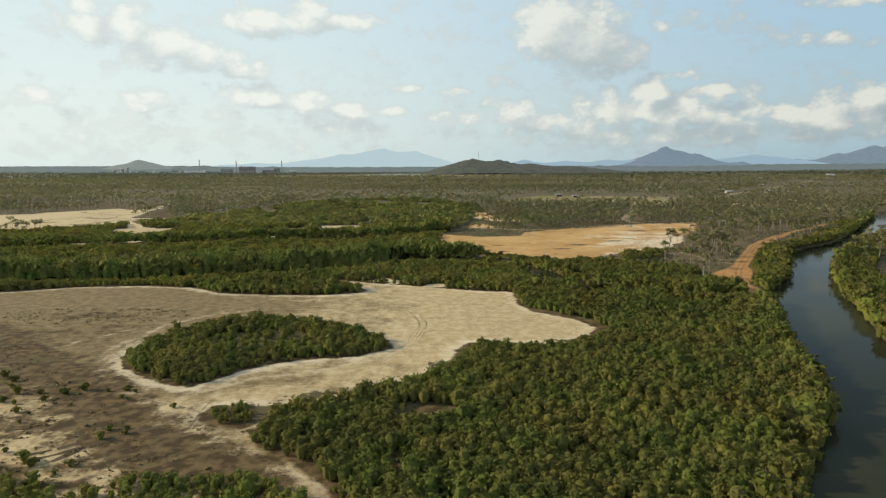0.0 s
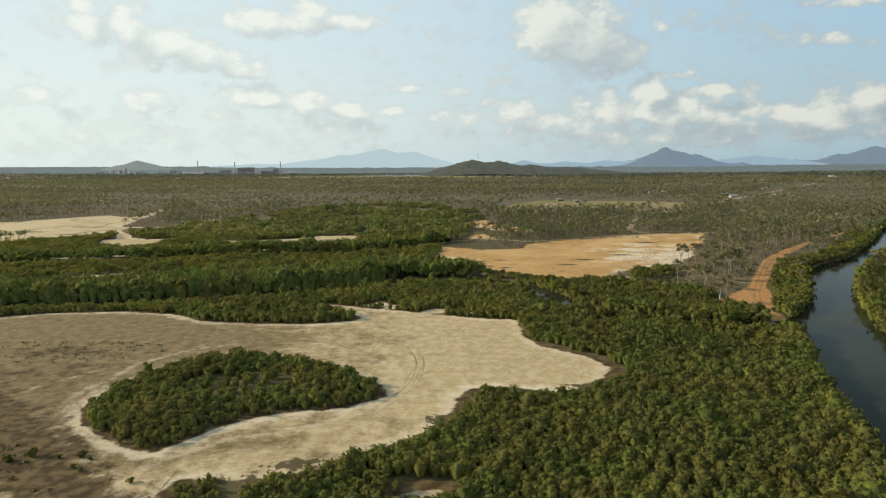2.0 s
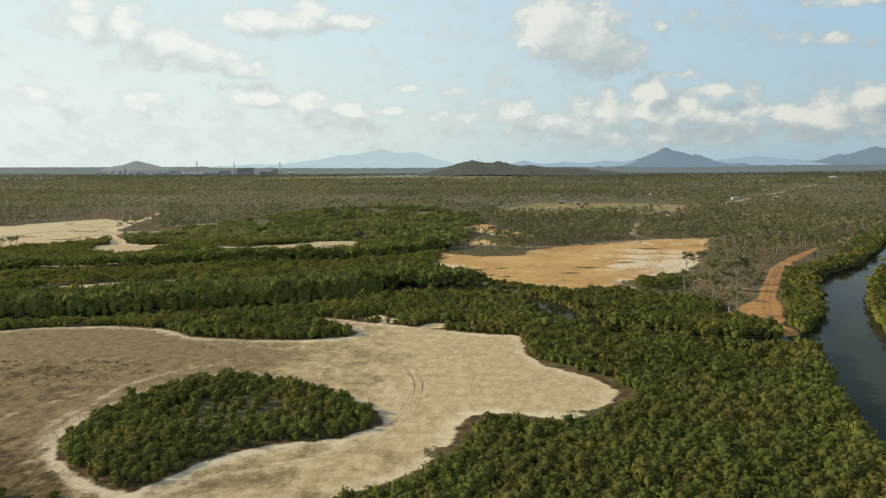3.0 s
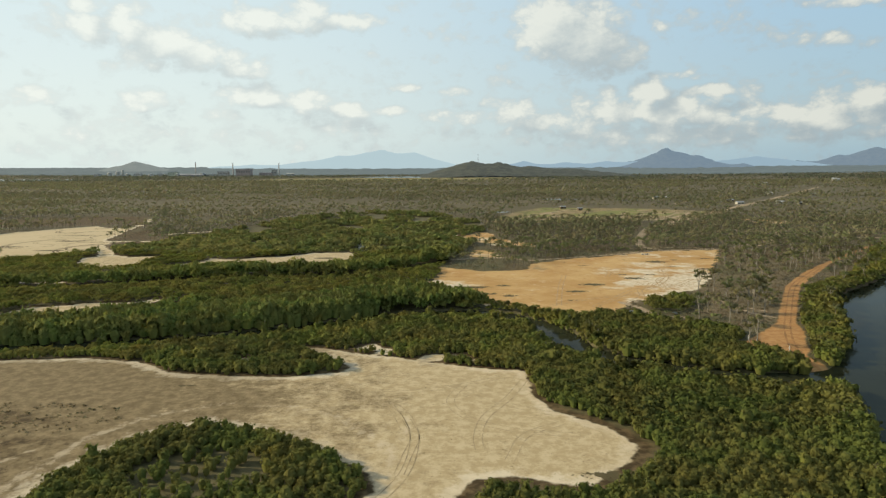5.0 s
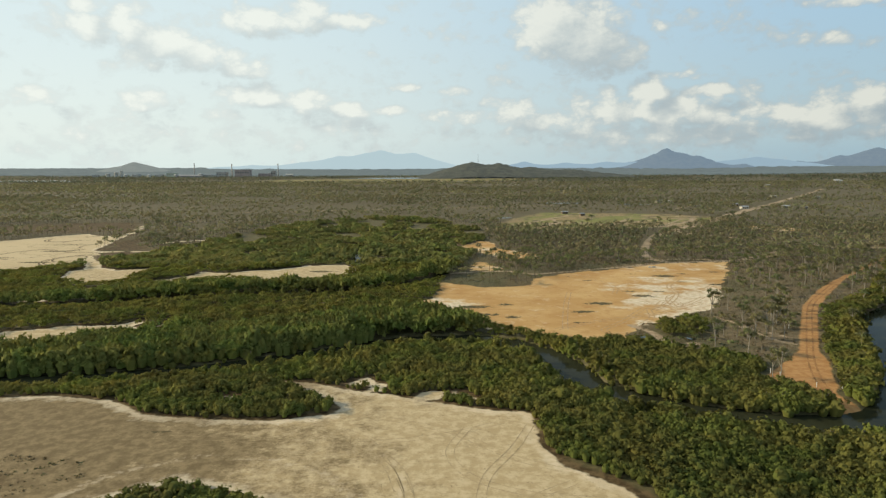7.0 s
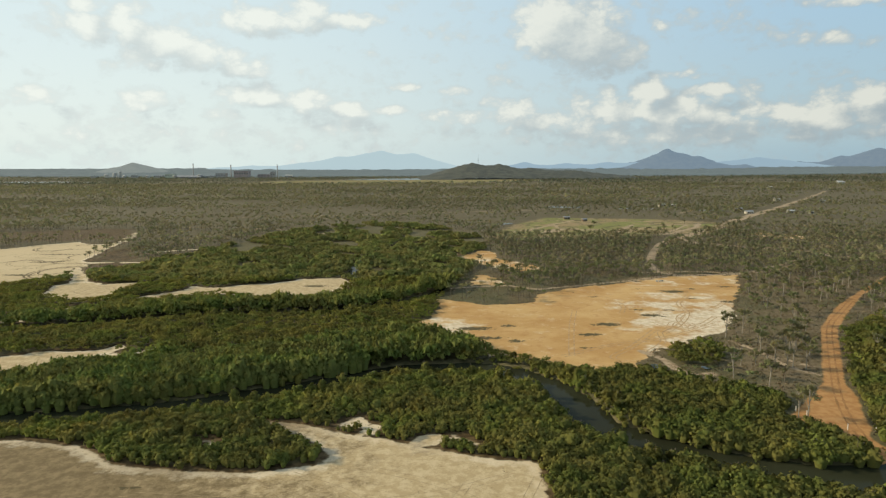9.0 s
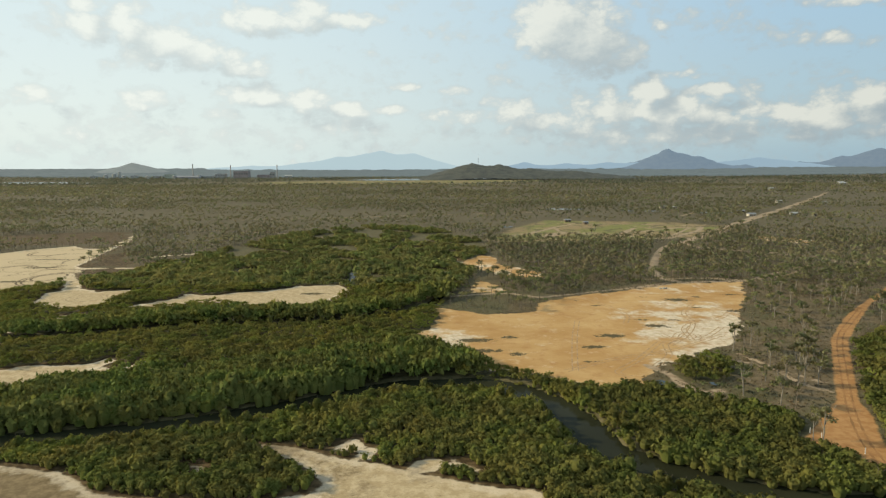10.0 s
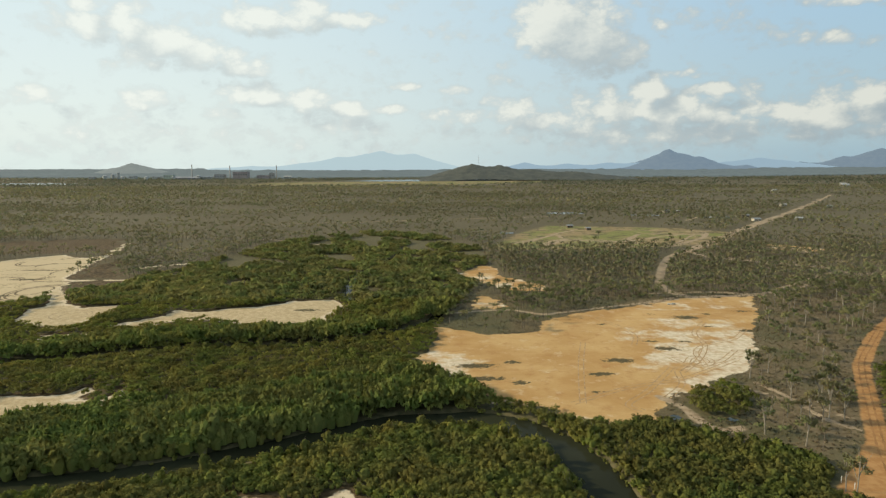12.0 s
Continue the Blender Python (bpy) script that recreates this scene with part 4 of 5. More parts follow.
# Haze as glow: faint on the mast hill, nearly all on the ranges.
HILL_NEAR = haze_glow_material("wooded hill", (0.062, 0.060, 0.038), (0.20, 0.25, 0.26), 0.16)
HILL_MID = haze_glow_material("hazy hill", (0.095, 0.095, 0.07), (0.22, 0.31, 0.40), 0.74)
HILL_WEST = haze_glow_material("western hill with haze glow", (0.085, 0.085, 0.065), (0.32, 0.37, 0.36), 0.6)
HILL_FAR = haze_glow_material("hazy blue range", (0.06, 0.07, 0.08), (0.49, 0.63, 0.67), 0.94)
HILL_EAST = haze_glow_material("hazy blue eastern range", (0.06, 0.07, 0.08), (0.33, 0.46, 0.55), 0.94)
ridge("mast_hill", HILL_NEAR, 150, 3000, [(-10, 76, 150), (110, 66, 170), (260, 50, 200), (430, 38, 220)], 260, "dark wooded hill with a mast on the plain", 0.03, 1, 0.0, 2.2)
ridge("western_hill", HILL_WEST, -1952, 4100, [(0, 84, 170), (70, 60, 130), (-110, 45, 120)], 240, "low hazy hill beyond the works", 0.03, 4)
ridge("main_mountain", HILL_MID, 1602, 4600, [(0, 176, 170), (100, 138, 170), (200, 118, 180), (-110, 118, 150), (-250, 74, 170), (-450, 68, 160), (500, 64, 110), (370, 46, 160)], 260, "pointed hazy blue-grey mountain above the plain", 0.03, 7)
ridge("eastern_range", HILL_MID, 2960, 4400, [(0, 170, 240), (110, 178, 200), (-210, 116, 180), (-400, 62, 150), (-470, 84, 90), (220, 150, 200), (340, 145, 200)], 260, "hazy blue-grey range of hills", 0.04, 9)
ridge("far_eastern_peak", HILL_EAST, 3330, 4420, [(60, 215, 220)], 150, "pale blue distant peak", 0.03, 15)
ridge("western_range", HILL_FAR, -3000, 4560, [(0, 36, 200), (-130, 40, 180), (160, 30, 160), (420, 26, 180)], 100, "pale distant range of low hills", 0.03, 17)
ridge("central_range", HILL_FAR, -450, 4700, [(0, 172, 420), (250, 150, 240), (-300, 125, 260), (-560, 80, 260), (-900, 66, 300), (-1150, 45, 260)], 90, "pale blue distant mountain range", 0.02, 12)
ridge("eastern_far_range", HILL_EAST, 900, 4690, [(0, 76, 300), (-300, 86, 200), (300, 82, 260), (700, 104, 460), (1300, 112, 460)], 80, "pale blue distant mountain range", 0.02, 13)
# This belt emits about half its colour in place of haze over woods.
HAZE_PLAIN = haze_glow_material("far woods with haze glow", (0.075, 0.080, 0.064), (0.20, 0.26, 0.275), 0.52)
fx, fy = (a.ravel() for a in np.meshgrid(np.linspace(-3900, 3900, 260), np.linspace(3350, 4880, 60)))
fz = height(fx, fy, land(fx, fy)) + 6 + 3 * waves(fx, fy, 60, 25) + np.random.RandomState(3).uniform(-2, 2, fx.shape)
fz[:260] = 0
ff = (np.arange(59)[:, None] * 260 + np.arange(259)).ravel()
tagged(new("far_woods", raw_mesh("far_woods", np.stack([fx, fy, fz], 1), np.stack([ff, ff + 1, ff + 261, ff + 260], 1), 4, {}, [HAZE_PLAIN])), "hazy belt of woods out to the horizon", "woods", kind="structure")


# ---- building blocks for things ----
def part(name, bm, material_used, parent, label=""):
    me = bpy.data.meshes.new(name)
    bm.to_mesh(me)
    bm.free()
    me.materials.append(material_used)
    ob = new(name, me)
    ob.parent = parent
    return tagged(ob, label)


def array_part(name, template, material_used, parent, tone=0.5, label="", sides=3):
    v, f, p = template
    ob = new(name, raw_mesh(name, v, f, sides, {"tone": np.full(len(v), tone), "puff": p}, [material_used], smooth=False))
    ob.parent = parent
    return tagged(ob, label)


def box(x0, x1, y0, y1, z0, z1, bevel=0.0):
    bm = bmesh.new()
    bmesh.ops.create_cube(bm, size=1, matrix=Matrix.LocRotScale(((x0 + x1) / 2, (y0 + y1) / 2, (z0 + z1) / 2), None, (x1 - x0, y1 - y0, z1 - z0)))
    if bevel:
        bmesh.ops.bevel(bm, geom=bm.edges[:], offset=bevel, segments=1, affect="EDGES")
    return bm


def tube(r0, r1, z0, z1, n=16, x=0.0, y=0.0):
    bm = bmesh.new()
    bmesh.ops.create_cone(bm, cap_ends=True, segments=n, radius1=r0, radius2=r1, depth=z1 - z0, matrix=Matrix.Translation((x, y, (z0 + z1) / 2)))
    return bm


def level(x, y):
    """The ground's height, from the sheet itself."""
    i, j = min(max(np.searchsorted(gx, x), 1), nx - 1), min(max(np.searchsorted(gy, y), 1), ny - 1)
    u, v = (x - gx[i - 1]) / (gx[i] - gx[i - 1]), (y - gy[j - 1]) / (gy[j] - gy[j - 1])
    z = GZ.reshape(ny, nx)[j - 1:j + 1, i - 1:i + 1]
    return float((z[0, 0] * (1 - u) + z[0, 1] * u) * (1 - v) + (z[1, 0] * (1 - u) + z[1, 1] * u) * v)


def thing(name, m, label, category, group=""):
    ob = new(name)
    ob.matrix_world = m
    return tagged(ob, label, category, group)


# ---- wheel tracks pressed into the sand and clay ----
RUT = plain_material("churned damp sand", (0.385, 0.292, 0.168), 0.95, 0.3, 0.5)
RUT_DARK = plain_material("deep damp ruts", (0.095, 0.070, 0.042), 0.95, 0.3, 0.5)
RUT_BROWN = plain_material("brown worn sand", (0.175, 0.130, 0.074), 0.95, 0.3, 0.5)
RUT_CLAY = plain_material("churned clay", (0.455, 0.300, 0.155), 0.95, 0.3, 0.5)


def smooth_line(points, step=0.7):
    pts = np.array(points, float)
    pts = np.concatenate([[2 * pts[0] - pts[1]], pts, [2 * pts[-1] - pts[-2]]])
    out = []
    for a, b, c, d in zip(pts, pts[1:], pts[2:], pts[3:]):
        for t in np.linspace(0, 1, max(2, int(np.hypot(*(c - b)) / step)), endpoint=False):
            out.append(0.5 * (2 * b + (c - a) * t + (2 * a - 5 * b + 4 * c - d) * t * t + (3 * b - a - 3 * c + d) * t ** 3))
    return np.array(out + [pts[-2]])


def wheel_track(points, material_used, label, gauge=1.6, wide=0.32, seed=0):
    """Two ruts side by side, uneven in width, with broken stretches."""
    r = np.random.RandomState(seed)
    line = smooth_line(points)
    ahead = np.gradient(line, axis=0)
    side = np.stack([-ahead[:, 1], ahead[:, 0]], 1) / np.linalg.norm(ahead, axis=1)[:, None]
    bm = bmesh.new()
    for off in ((-gauge / 2, gauge / 2) if gauge else (0,)):
        w = wide * (0.75 + 0.35 * np.sin(np.arange(len(line)) * 0.9 + r.uniform(0, 6)) * r.uniform(0.4, 1, len(line)))
        lift = np.array([level(*p) for p in line]) + 0.02
        left, right = line + side * (off - w / 2)[:, None], line + side * (off + w / 2)[:, None]
        rows = [(bm.verts.new((*a, z)), bm.verts.new((*b, z))) for a, b, z in zip(left, right, lift)]
        gap = r.uniform(size=len(rows)) < 0.01
        for k in range(len(rows) - 1):
            if not gap[k]:
                bm.faces.new((rows[k][0], rows[k][1], rows[k + 1][1], rows[k + 1][0]))
    me = bpy.data.meshes.new("wheel_track")
    bm.to_mesh(me)
    bm.free()
    me.materials.append(material_used)
    return tagged(new("wheel_track", me), label, "wheel track", kind="structure")


PALE_DIRT = plain_material("pale track dirt", (0.400, 0.300, 0.190), 0.95, 0.25, 0.08)
ROAD_RUT = plain_material("worn orange gravel", (0.350, 0.180, 0.068), 0.95, 0.25, 0.2)


def dirt_track(points, wide, seed):
    """A single worn track laid on the grass."""
    ob = wheel_track(points, PALE_DIRT, "pale worn dirt track across dry grass", 0, wide, seed)
    ob.name = "dirt_track"
    return ob


for k, (wide, points) in enumerate((
        (5.0, [(132, 408), (126, 420), (128, 444), (140, 482), (163, 536), (197, 586)]), (9.0, [(197, 586), (260, 660), (349, 792), (445, 920), (560, 1070), (700, 1260), (860, 1484)]),
        (3.2, [(197, 572), (217, 546), (233, 519), (258, 508), (262, 479), (273, 469)]), (4.0, [(53, 618), (84, 666), (115, 707), (118, 678), (163, 650), (205, 685), (270, 723)]),
        (3.6, [(82, 617), (102, 652), (146, 664), (174, 634), (203, 633), (252, 708)]), (5.0, [(90, 625), (98, 650), (112, 668), (134, 676)]), (3.0, [(33, 608), (53, 618), (82, 617), (153, 615), (202, 618)]),
        (3.0, [(113, 714), (140, 745), (204, 752), (262, 735), (284, 745)]), (2.6, [(126, 420), (150, 424), (173, 420), (200, 432), (236, 470)]), (2.6, [(6, 376), (22, 381), (34, 383), (48, 373), (60, 378), (91, 392), (126, 410)]),
        (2.4, [(112, 242), (107, 250), (106, 265), (102, 280)]), (8.0, [(268, 604), (284, 612), (300, 596), (312, 588)]), (5.0, [(290, 600), (283, 580), (296, 572)]),
        (5.0, [(300, 860), (330, 900), (352, 950)]), (4.0, [(-60, 600), (-110, 640), (-190, 690), (-260, 700)]), (4.5, [(-240, 820), (-120, 850), (40, 900), (160, 930)]))):
    dirt_track(points, wide, 110 + k)

SAND_TRACK, CLAY_TRACK = "faint wheel ruts in pale sand", "curved wheel ruts in orange clay"
for k, points in enumerate(([(24, 160), (14, 166), (2, 178), (-14, 186)], [(28, 150), (16, 152), (6, 158), (2, 168), (6, 180)], [(12, 140), (16, 150), (24, 156)], [(-60, 176), (-40, 174), (-20, 172), (0, 176), (16, 184)])):
    wheel_track(points, RUT, SAND_TRACK, 1.7, 0.14, 80 + k)
for k, (points, wide, gauge) in enumerate((
        ([(-38, 100), (-38, 95), (-37.5, 90), (-38, 86), (-40, 82)], 0.16, 0),
        ([(-11, 167), (-8, 162), (-6, 156), (-5, 149), (-6, 142), (-7, 135)], 0.2, 1.7),
        ([(-30, 184), (-16, 175), (-10, 163), (-7, 153)], 0.18, 1.7), ([(20, 182), (15, 170), (9, 159), (7, 150), (7, 144)], 0.18, 1.7),
        ([(-33, 112), (-30, 113.5), (-24, 115), (-15, 118), (-10, 126), (-6, 136), (-5, 149), (-7, 158)], 0.18, 1.7),
        ([(-55, 79), (-52, 81), (-50, 83)], 1.1, 1.9), ([(-51, 78), (-48, 84), (-45, 87), (-41, 89.5)], 1.3, 0))):
    wheel_track(points, RUT_DARK if wide > 1 else RUT_BROWN if k < 1 else RUT, "deep dark ruts in damp sand" if wide > 1 else SAND_TRACK, gauge, wide, k)
for k, (x, y, r) in enumerate(((-172, 374, 6), (-174, 376, 9), (-236, 452, 12), (-262, 470, 16), (-280, 500, 13))):
    wheel_track([(x + r * math.cos(a), y + r * math.sin(a)) for a in np.linspace(0.3, 6.0, 12)], RUT, SAND_TRACK, 0 if k < 2 else 2.0, 0.7, 60 + k)
for k, (x, y, a, b, low, high) in enumerate(((-225, 430, 13, 20, 0.4, 5.6), (-228, 434, 8, 12, 0.0, 6.2), (-232, 470, 18, 9, 2.2, 5.2), (-262, 520, 20, 14, 0.2, 3.4), (-290, 540, 14, 18, 3.0, 6.0), (-246, 500, 10, 16, 1.0, 4.4), (-270, 455, 16, 22, 0.5, 5.0))):
    wheel_track([(x + a * math.cos(v), y + b * math.sin(v)) for v in np.linspace(low, high, 12)], RUT_BROWN, "brown muddy swirls of wheel ruts in sand", 0 if k % 2 else 2.4, 1.5, 70 + k)
for k, points in enumerate((
        [(57, 326), (51, 302), (45, 273), (43, 262)], [(69, 266), (78, 278), (82, 292), (92, 301), (103, 321), (106, 339), (118, 358)], [(59, 256), (56, 261), (66, 273), (81, 295)],
        [(112, 315), (100, 301), (93, 301), (82, 289)], [(88, 300), (92, 306), (97, 305), (97, 300), (92, 296), (87, 298), (84, 306)], [(40, 262), (60, 275), (78, 282), (90, 290), (108, 304)],
        [(70, 372), (78, 350), (80, 335), (76, 322)], [(130, 345), (118, 330), (104, 322), (96, 312), (93, 296)])):
    wheel_track(points, RUT_CLAY, CLAY_TRACK, 1.8, 0.5, 40 + k)

for k, (points, gauge) in enumerate((([(96, 199), (100, 211), (108, 228), (118, 246), (130, 267), (141, 286), (152, 303), (166, 320), (186, 344)], 1.7),)):
    wheel_track(points, ROAD_RUT, "worn wheel ruts along the orange gravel road", gauge, 0.7, 90 + k)

# ---- single trees ----
rng = np.random.RandomState(21)


def tree_kinds(name, count, build, label, category, group):
    made = []
    for k in range(count):
        root = thing(name, pose(0, 0, -300), label, category, group)
        build(k, root)
        made.append(root)
    return made


def build_gum(k, root):
    h = 8.5 + 0.5 * k
    array_part("trunk", limbs(500 + k, h, 0.17, 2.4, 5, 6), PALE_BARK, root, 0.5, "pale smooth bark, forked limbs")
    array_part("crown", crown(520 + k, 620, 0.30, 3.0, h * 0.26, h, 6, 0.0, 0.3, 0.5, 0.35), GUM_GREEN, root, 0.45 + 0.07 * k)


def build_bank_tree(k, root):
    h = 3.4 + 0.3 * k
    array_part("trunk", limbs(540 + k, h, 0.12, 1.2, 3, 5), BARK, root, 0.5)
    array_part("crown", crown(560 + k, 240, 0.42, 1.75, 0.4, h, 8, 0.55), LEAF, root, 0.36 + 0.06 * k)


def plant(kinds, spots, low=0.8, high=1.2):
    """Set copies of the kinds at the spots; the kinds themselves take the first places."""
    for k, (x, y) in enumerate(spots):
        s = rng.uniform(low, high)
        m = pose(x, y, level(x, y) - 0.02, 0, 0, rng.uniform(0, 360)) @ Matrix.Diagonal((s, s, s * rng.uniform(0.9, 1.1), 1))
        if k < len(kinds):
            kinds[k].matrix_world = m
        else:
            ob = copy_thing(kinds[rng.randint(len(kinds))], m)
            ob.matrix_basis = m


def spread(count, x0, x1, y0, y1, ok, apart, seed):
    """Spots at random where the land suits, kept apart."""
    r, out = np.random.RandomState(seed), []
    xs, ys = r.uniform(x0, x1, count * 60), r.uniform(y0, y1, count * 60)
    good = ok(land(xs, ys), xs, ys)
    for x, y in zip(xs[good], ys[good]):
        if all((x - a) ** 2 + (y - b) ** 2 > apart * apart for a, b in out):
            out.append((float(x), float(y)))
        if len(out) >= count:
            break
    return out


gums = tree_kinds("gum_tree", 7, build_gum, "tall pale-barked gum tree with thin grey-green crown", "tree", "gum trees by the road")
GROVE = [(93, 252), (97, 251), (99, 248), (102, 249), (105, 248), (108, 250), (111, 248), (127, 281), (139, 300), (134, 289), (88, 211), (89, 209), (92, 233), (112, 262), (118, 270), (104, 262)]
plant(gums, GROVE + spread(40, 84, 230, 235, 400, lambda d, x, y: (np.maximum.reduce([d["clay"] + 2, d["road"] + 7, d["river"] + 2, d["track"] + 1, d["mangrove"]]) < 0) & (np.abs(x) < 0.72 * y + 10), 5.5, 4), 0.75, 1.15)
rng_road = np.random.RandomState(33)
screen = [(x + rng_road.uniform(-1, 1), y + rng_road.uniform(-1, 1)) for x, y in ((172, 343), (178, 349), (184, 354), (190, 361), (196, 367), (203, 374), (212, 384), (222, 393), (192, 341), (199, 348), (207, 356), (216, 365), (226, 375), (176, 357), (188, 371))]
for x, y in screen:
    spot = pose(x, y, level(x, y) - 0.02, 0, 0, rng_road.uniform(0, 360)) @ Matrix.Scale(rng_road.uniform(0.9, 1.2), 4)
    copy_thing(gums[rng_road.randint(len(gums))], spot).matrix_basis = spot
open_trees = spread(46, -160, 520, 590, 1000, lambda d, x, y: (np.maximum(d["field"] + 4, d["glade"]) > 0) & (d["track"] + 3 < 0) & (np.abs(x) < 0.66 * y), 14, 8)
paddock_gums = tree_kinds("paddock_tree", 3, build_gum, "rounded grey-green tree standing in dry paddock", "tree", "trees in the paddocks")
plant(paddock_gums, open_trees, 0.6, 1.1)
bank_trees = tree_kinds("mangrove_tree", 6, build_bank_tree, "bushy bright green mangrove tree on the creek bank", "tree", "mangrove trees on the banks")
plant(bank_trees, spread(190, -100, 200, 60, 330, lambda d, x, y: (np.maximum(d["creek"], d["river"]) > -4.5) & (np.maximum(d["creek"], d["river"]) < -1.2) & (np.maximum.reduce([d["road"] + 2, d["flat"], d["clay"]]) < 0), 2.6, 5), 0.75, 1.2)


big = copy_thing(bank_trees[3], pose(103, 195, level(103, 195) - 0.1) @ Matrix.Diagonal((1.5, 1.5, 1.35, 1)))
big.matrix_basis = pose(103, 195, level(103, 195) - 0.1) @ Matrix.Diagonal((1.5, 1.5, 1.35, 1))


def build_shrub(k, root):
    array_part("stem", limbs(600 + k, 0.8, 0.04, 0.5, 3, 4), BARK, root, 0.5)
    array_part("foliage", crown(620 + k, 110, 0.24, 0.85, 0.0, 0.8 + 0.1 * k, 5, 0.5), LEAF, root, 0.42 + 0.08 * k)


shrubs = tree_kinds("shrub", 5, build_shrub, "low rounded green shrub on brown sandy ground", "shrub", "shrubs on the salt flat")
plant(shrubs, spread(70, -90, -25, 66, 112, lambda d, x, y: (d["flat"] > 1) & (x < -42 - (100 - y) * 0.15) & (waves(x, y, 9, 71) > 0), 1.6, 6), 0.5, 1.5)


def bare_tree(m):
    root = thing("dead_tree", m, "leafless dead tree with dark forked branches", "tree")
    array_part("trunk", limbs(700, 6.5, 0.16, 2.4, 6, 6), BARK, root)


bare_tree(pose(160, 300, level(160, 300)))

# ---- the boat ramp: white posts and a log rail ----
WHITE_PAINT = plain_material("weathered white paint", (0.70, 0.68, 0.62), 0.7, 0.15)
TIMBER = plain_material("weathered timber", (0.22, 0.17, 0.12), 0.9)


def marker_post(x, y):
    root = thing("marker_post", pose(x, y, level(x, y)), "white painted wooden marker post beside dirt road", "post", "marker posts by the road")
    part("post", tube(0.11, 0.10, -0.3, 1.5, 10), WHITE_PAINT, root)
    part("cap", tube(0.12, 0.04, 1.5, 1.58, 10), TIMBER, root)


for x, y in ((95.5, 204), (89.5, 215), (90.5, 212), (101.5, 203), (120, 262)):
    marker_post(x, y)


def log_rail(x0, y0, x1, y1):
    length, turn = math.hypot(x1 - x0, y1 - y0), math.degrees(math.atan2(y1 - y0, x1 - x0))
    root = thing("log_rail", pose(x0, y0, max(level(x0, y0), level(x1, y1)), 0, 0, turn), "low timber log rail beside the boat ramp", "rail", "rails by the ramp")
    bm = bmesh.new()
    bmesh.ops.create_cone(bm, cap_ends=True, segments=10, radius1=0.14, radius2=0.12, depth=length, matrix=Matrix.Translation((length / 2, 0, 0.45)) @ Matrix.Rotation(radians(90), 4, "Y"))
    part("rail", bm, TIMBER, root)
    for d in (0.4, length / 2, length - 0.4):
        part("post", tube(0.1, 0.1, -0.4, 0.42, 8, d), TIMBER, root)


log_rail(94, 199, 93.5, 191)
log_rail(101.5, 200, 100, 192)

# ---- the mast on the hill ----
STEEL = plain_material("galvanised steel", (0.30, 0.31, 0.32), 0.5, 0.1, 0.8, 0.6)
RED_WHITE = plain_material("dull red paint", (0.35, 0.12, 0.08), 0.7)


def lattice_mast(x, y, z, h):
    root = thing("radio_mast", pose(x, y, z), "slender steel lattice mast on a wooded hill", "mast")
    for a in range(3):
        c, s = math.cos(a * math.tau / 3), math.sin(a * math.tau / 3)
        bm = bmesh.new()
        v, f, _ = stem([(1.6 * c, 1.6 * s, -3), (0.5 * c, 0.5 * s, h)], [0.28, 0.22], 5)
        vs = [bm.verts.new(p) for p in v]
        for q in f:
            bm.faces.new([vs[i] for i in q])
        part("leg", bm, STEEL, root)
        for k in range(8):
            r0, r1 = 1.6 - 1.1 * k / 8, 1.6 - 1.1 * (k + 1) / 8
            c2, s2 = math.cos((a + 1) * math.tau / 3), math.sin((a + 1) * math.tau / 3)
            bm = bmesh.new()
            v, f, _ = stem([(r0 * c, r0 * s, h * k / 8), (r1 * c2, r1 * s2, h * (k + 1) / 8)], [0.1, 0.1], 4)
            vs = [bm.verts.new(p) for p in v]
            for q in f:
                bm.faces.new([vs[i] for i in q])
            part("brace", bm, STEEL, root)
    part("antenna", tube(0.15, 0.08, h, h + 6, 8), STEEL, root)


lattice_mast(167, 3000, 72, 32)

# ---- the industrial works far across the plain ----
CONCRETE = plain_material("pale concrete", (0.42, 0.40, 0.37), 0.9, 0.2, 0.1)
# Red and dark grey cladding are paled, distance haze put into their colour.
BRICK_RED_HAZED = plain_material("dull red cladding paled for haze", (0.38, 0.32, 0.30), 0.8, 0.2, 0.05)
CLAD_DARK_HAZED = plain_material("dark grey cladding paled for haze", (0.32, 0.32, 0.33), 0.7, 0.2, 0.05)
CLAD_WHITE = plain_material("white sheet cladding", (0.46, 0.46, 0.43), 0.6, 0.12, 0.1)
CLAD_GREEN = plain_material("pale green sheet cladding", (0.45, 0.50, 0.42), 0.6, 0.12, 0.1)
GLASS_DULL = plain_material("dull works glazing", (0.17, 0.17, 0.18), 0.4, 0.1)
GLASS_DARK = plain_material("dark window glass", (0.03, 0.035, 0.04), 0.15, 0.1)


def chimney(x, y, h, r=3.0):
    root = thing("chimney", pose(x, y, 0), "tall grey concrete chimney stack of the works", "chimney", "chimneys of the works")
    part("shaft", tube(r, r * 0.65, -1, h, 20), CONCRETE, root)
    part("rim", tube(r * 0.75, r * 0.75, h - 1.5, h + 0.5, 20), CLAD_DARK_HAZED, root)
    part("band", tube(r * 0.72, r * 0.71, h * 0.84, h * 0.88, 20), RED_WHITE, root)
    part("plinth", tube(r * 1.5, r * 1.4, -1, 4, 16), CONCRETE, root)


for x, y, h in ((-1222, 3200, 72), (-1037, 3200, 66), (-809, 3200, 66)):
    chimney(x, y, h)


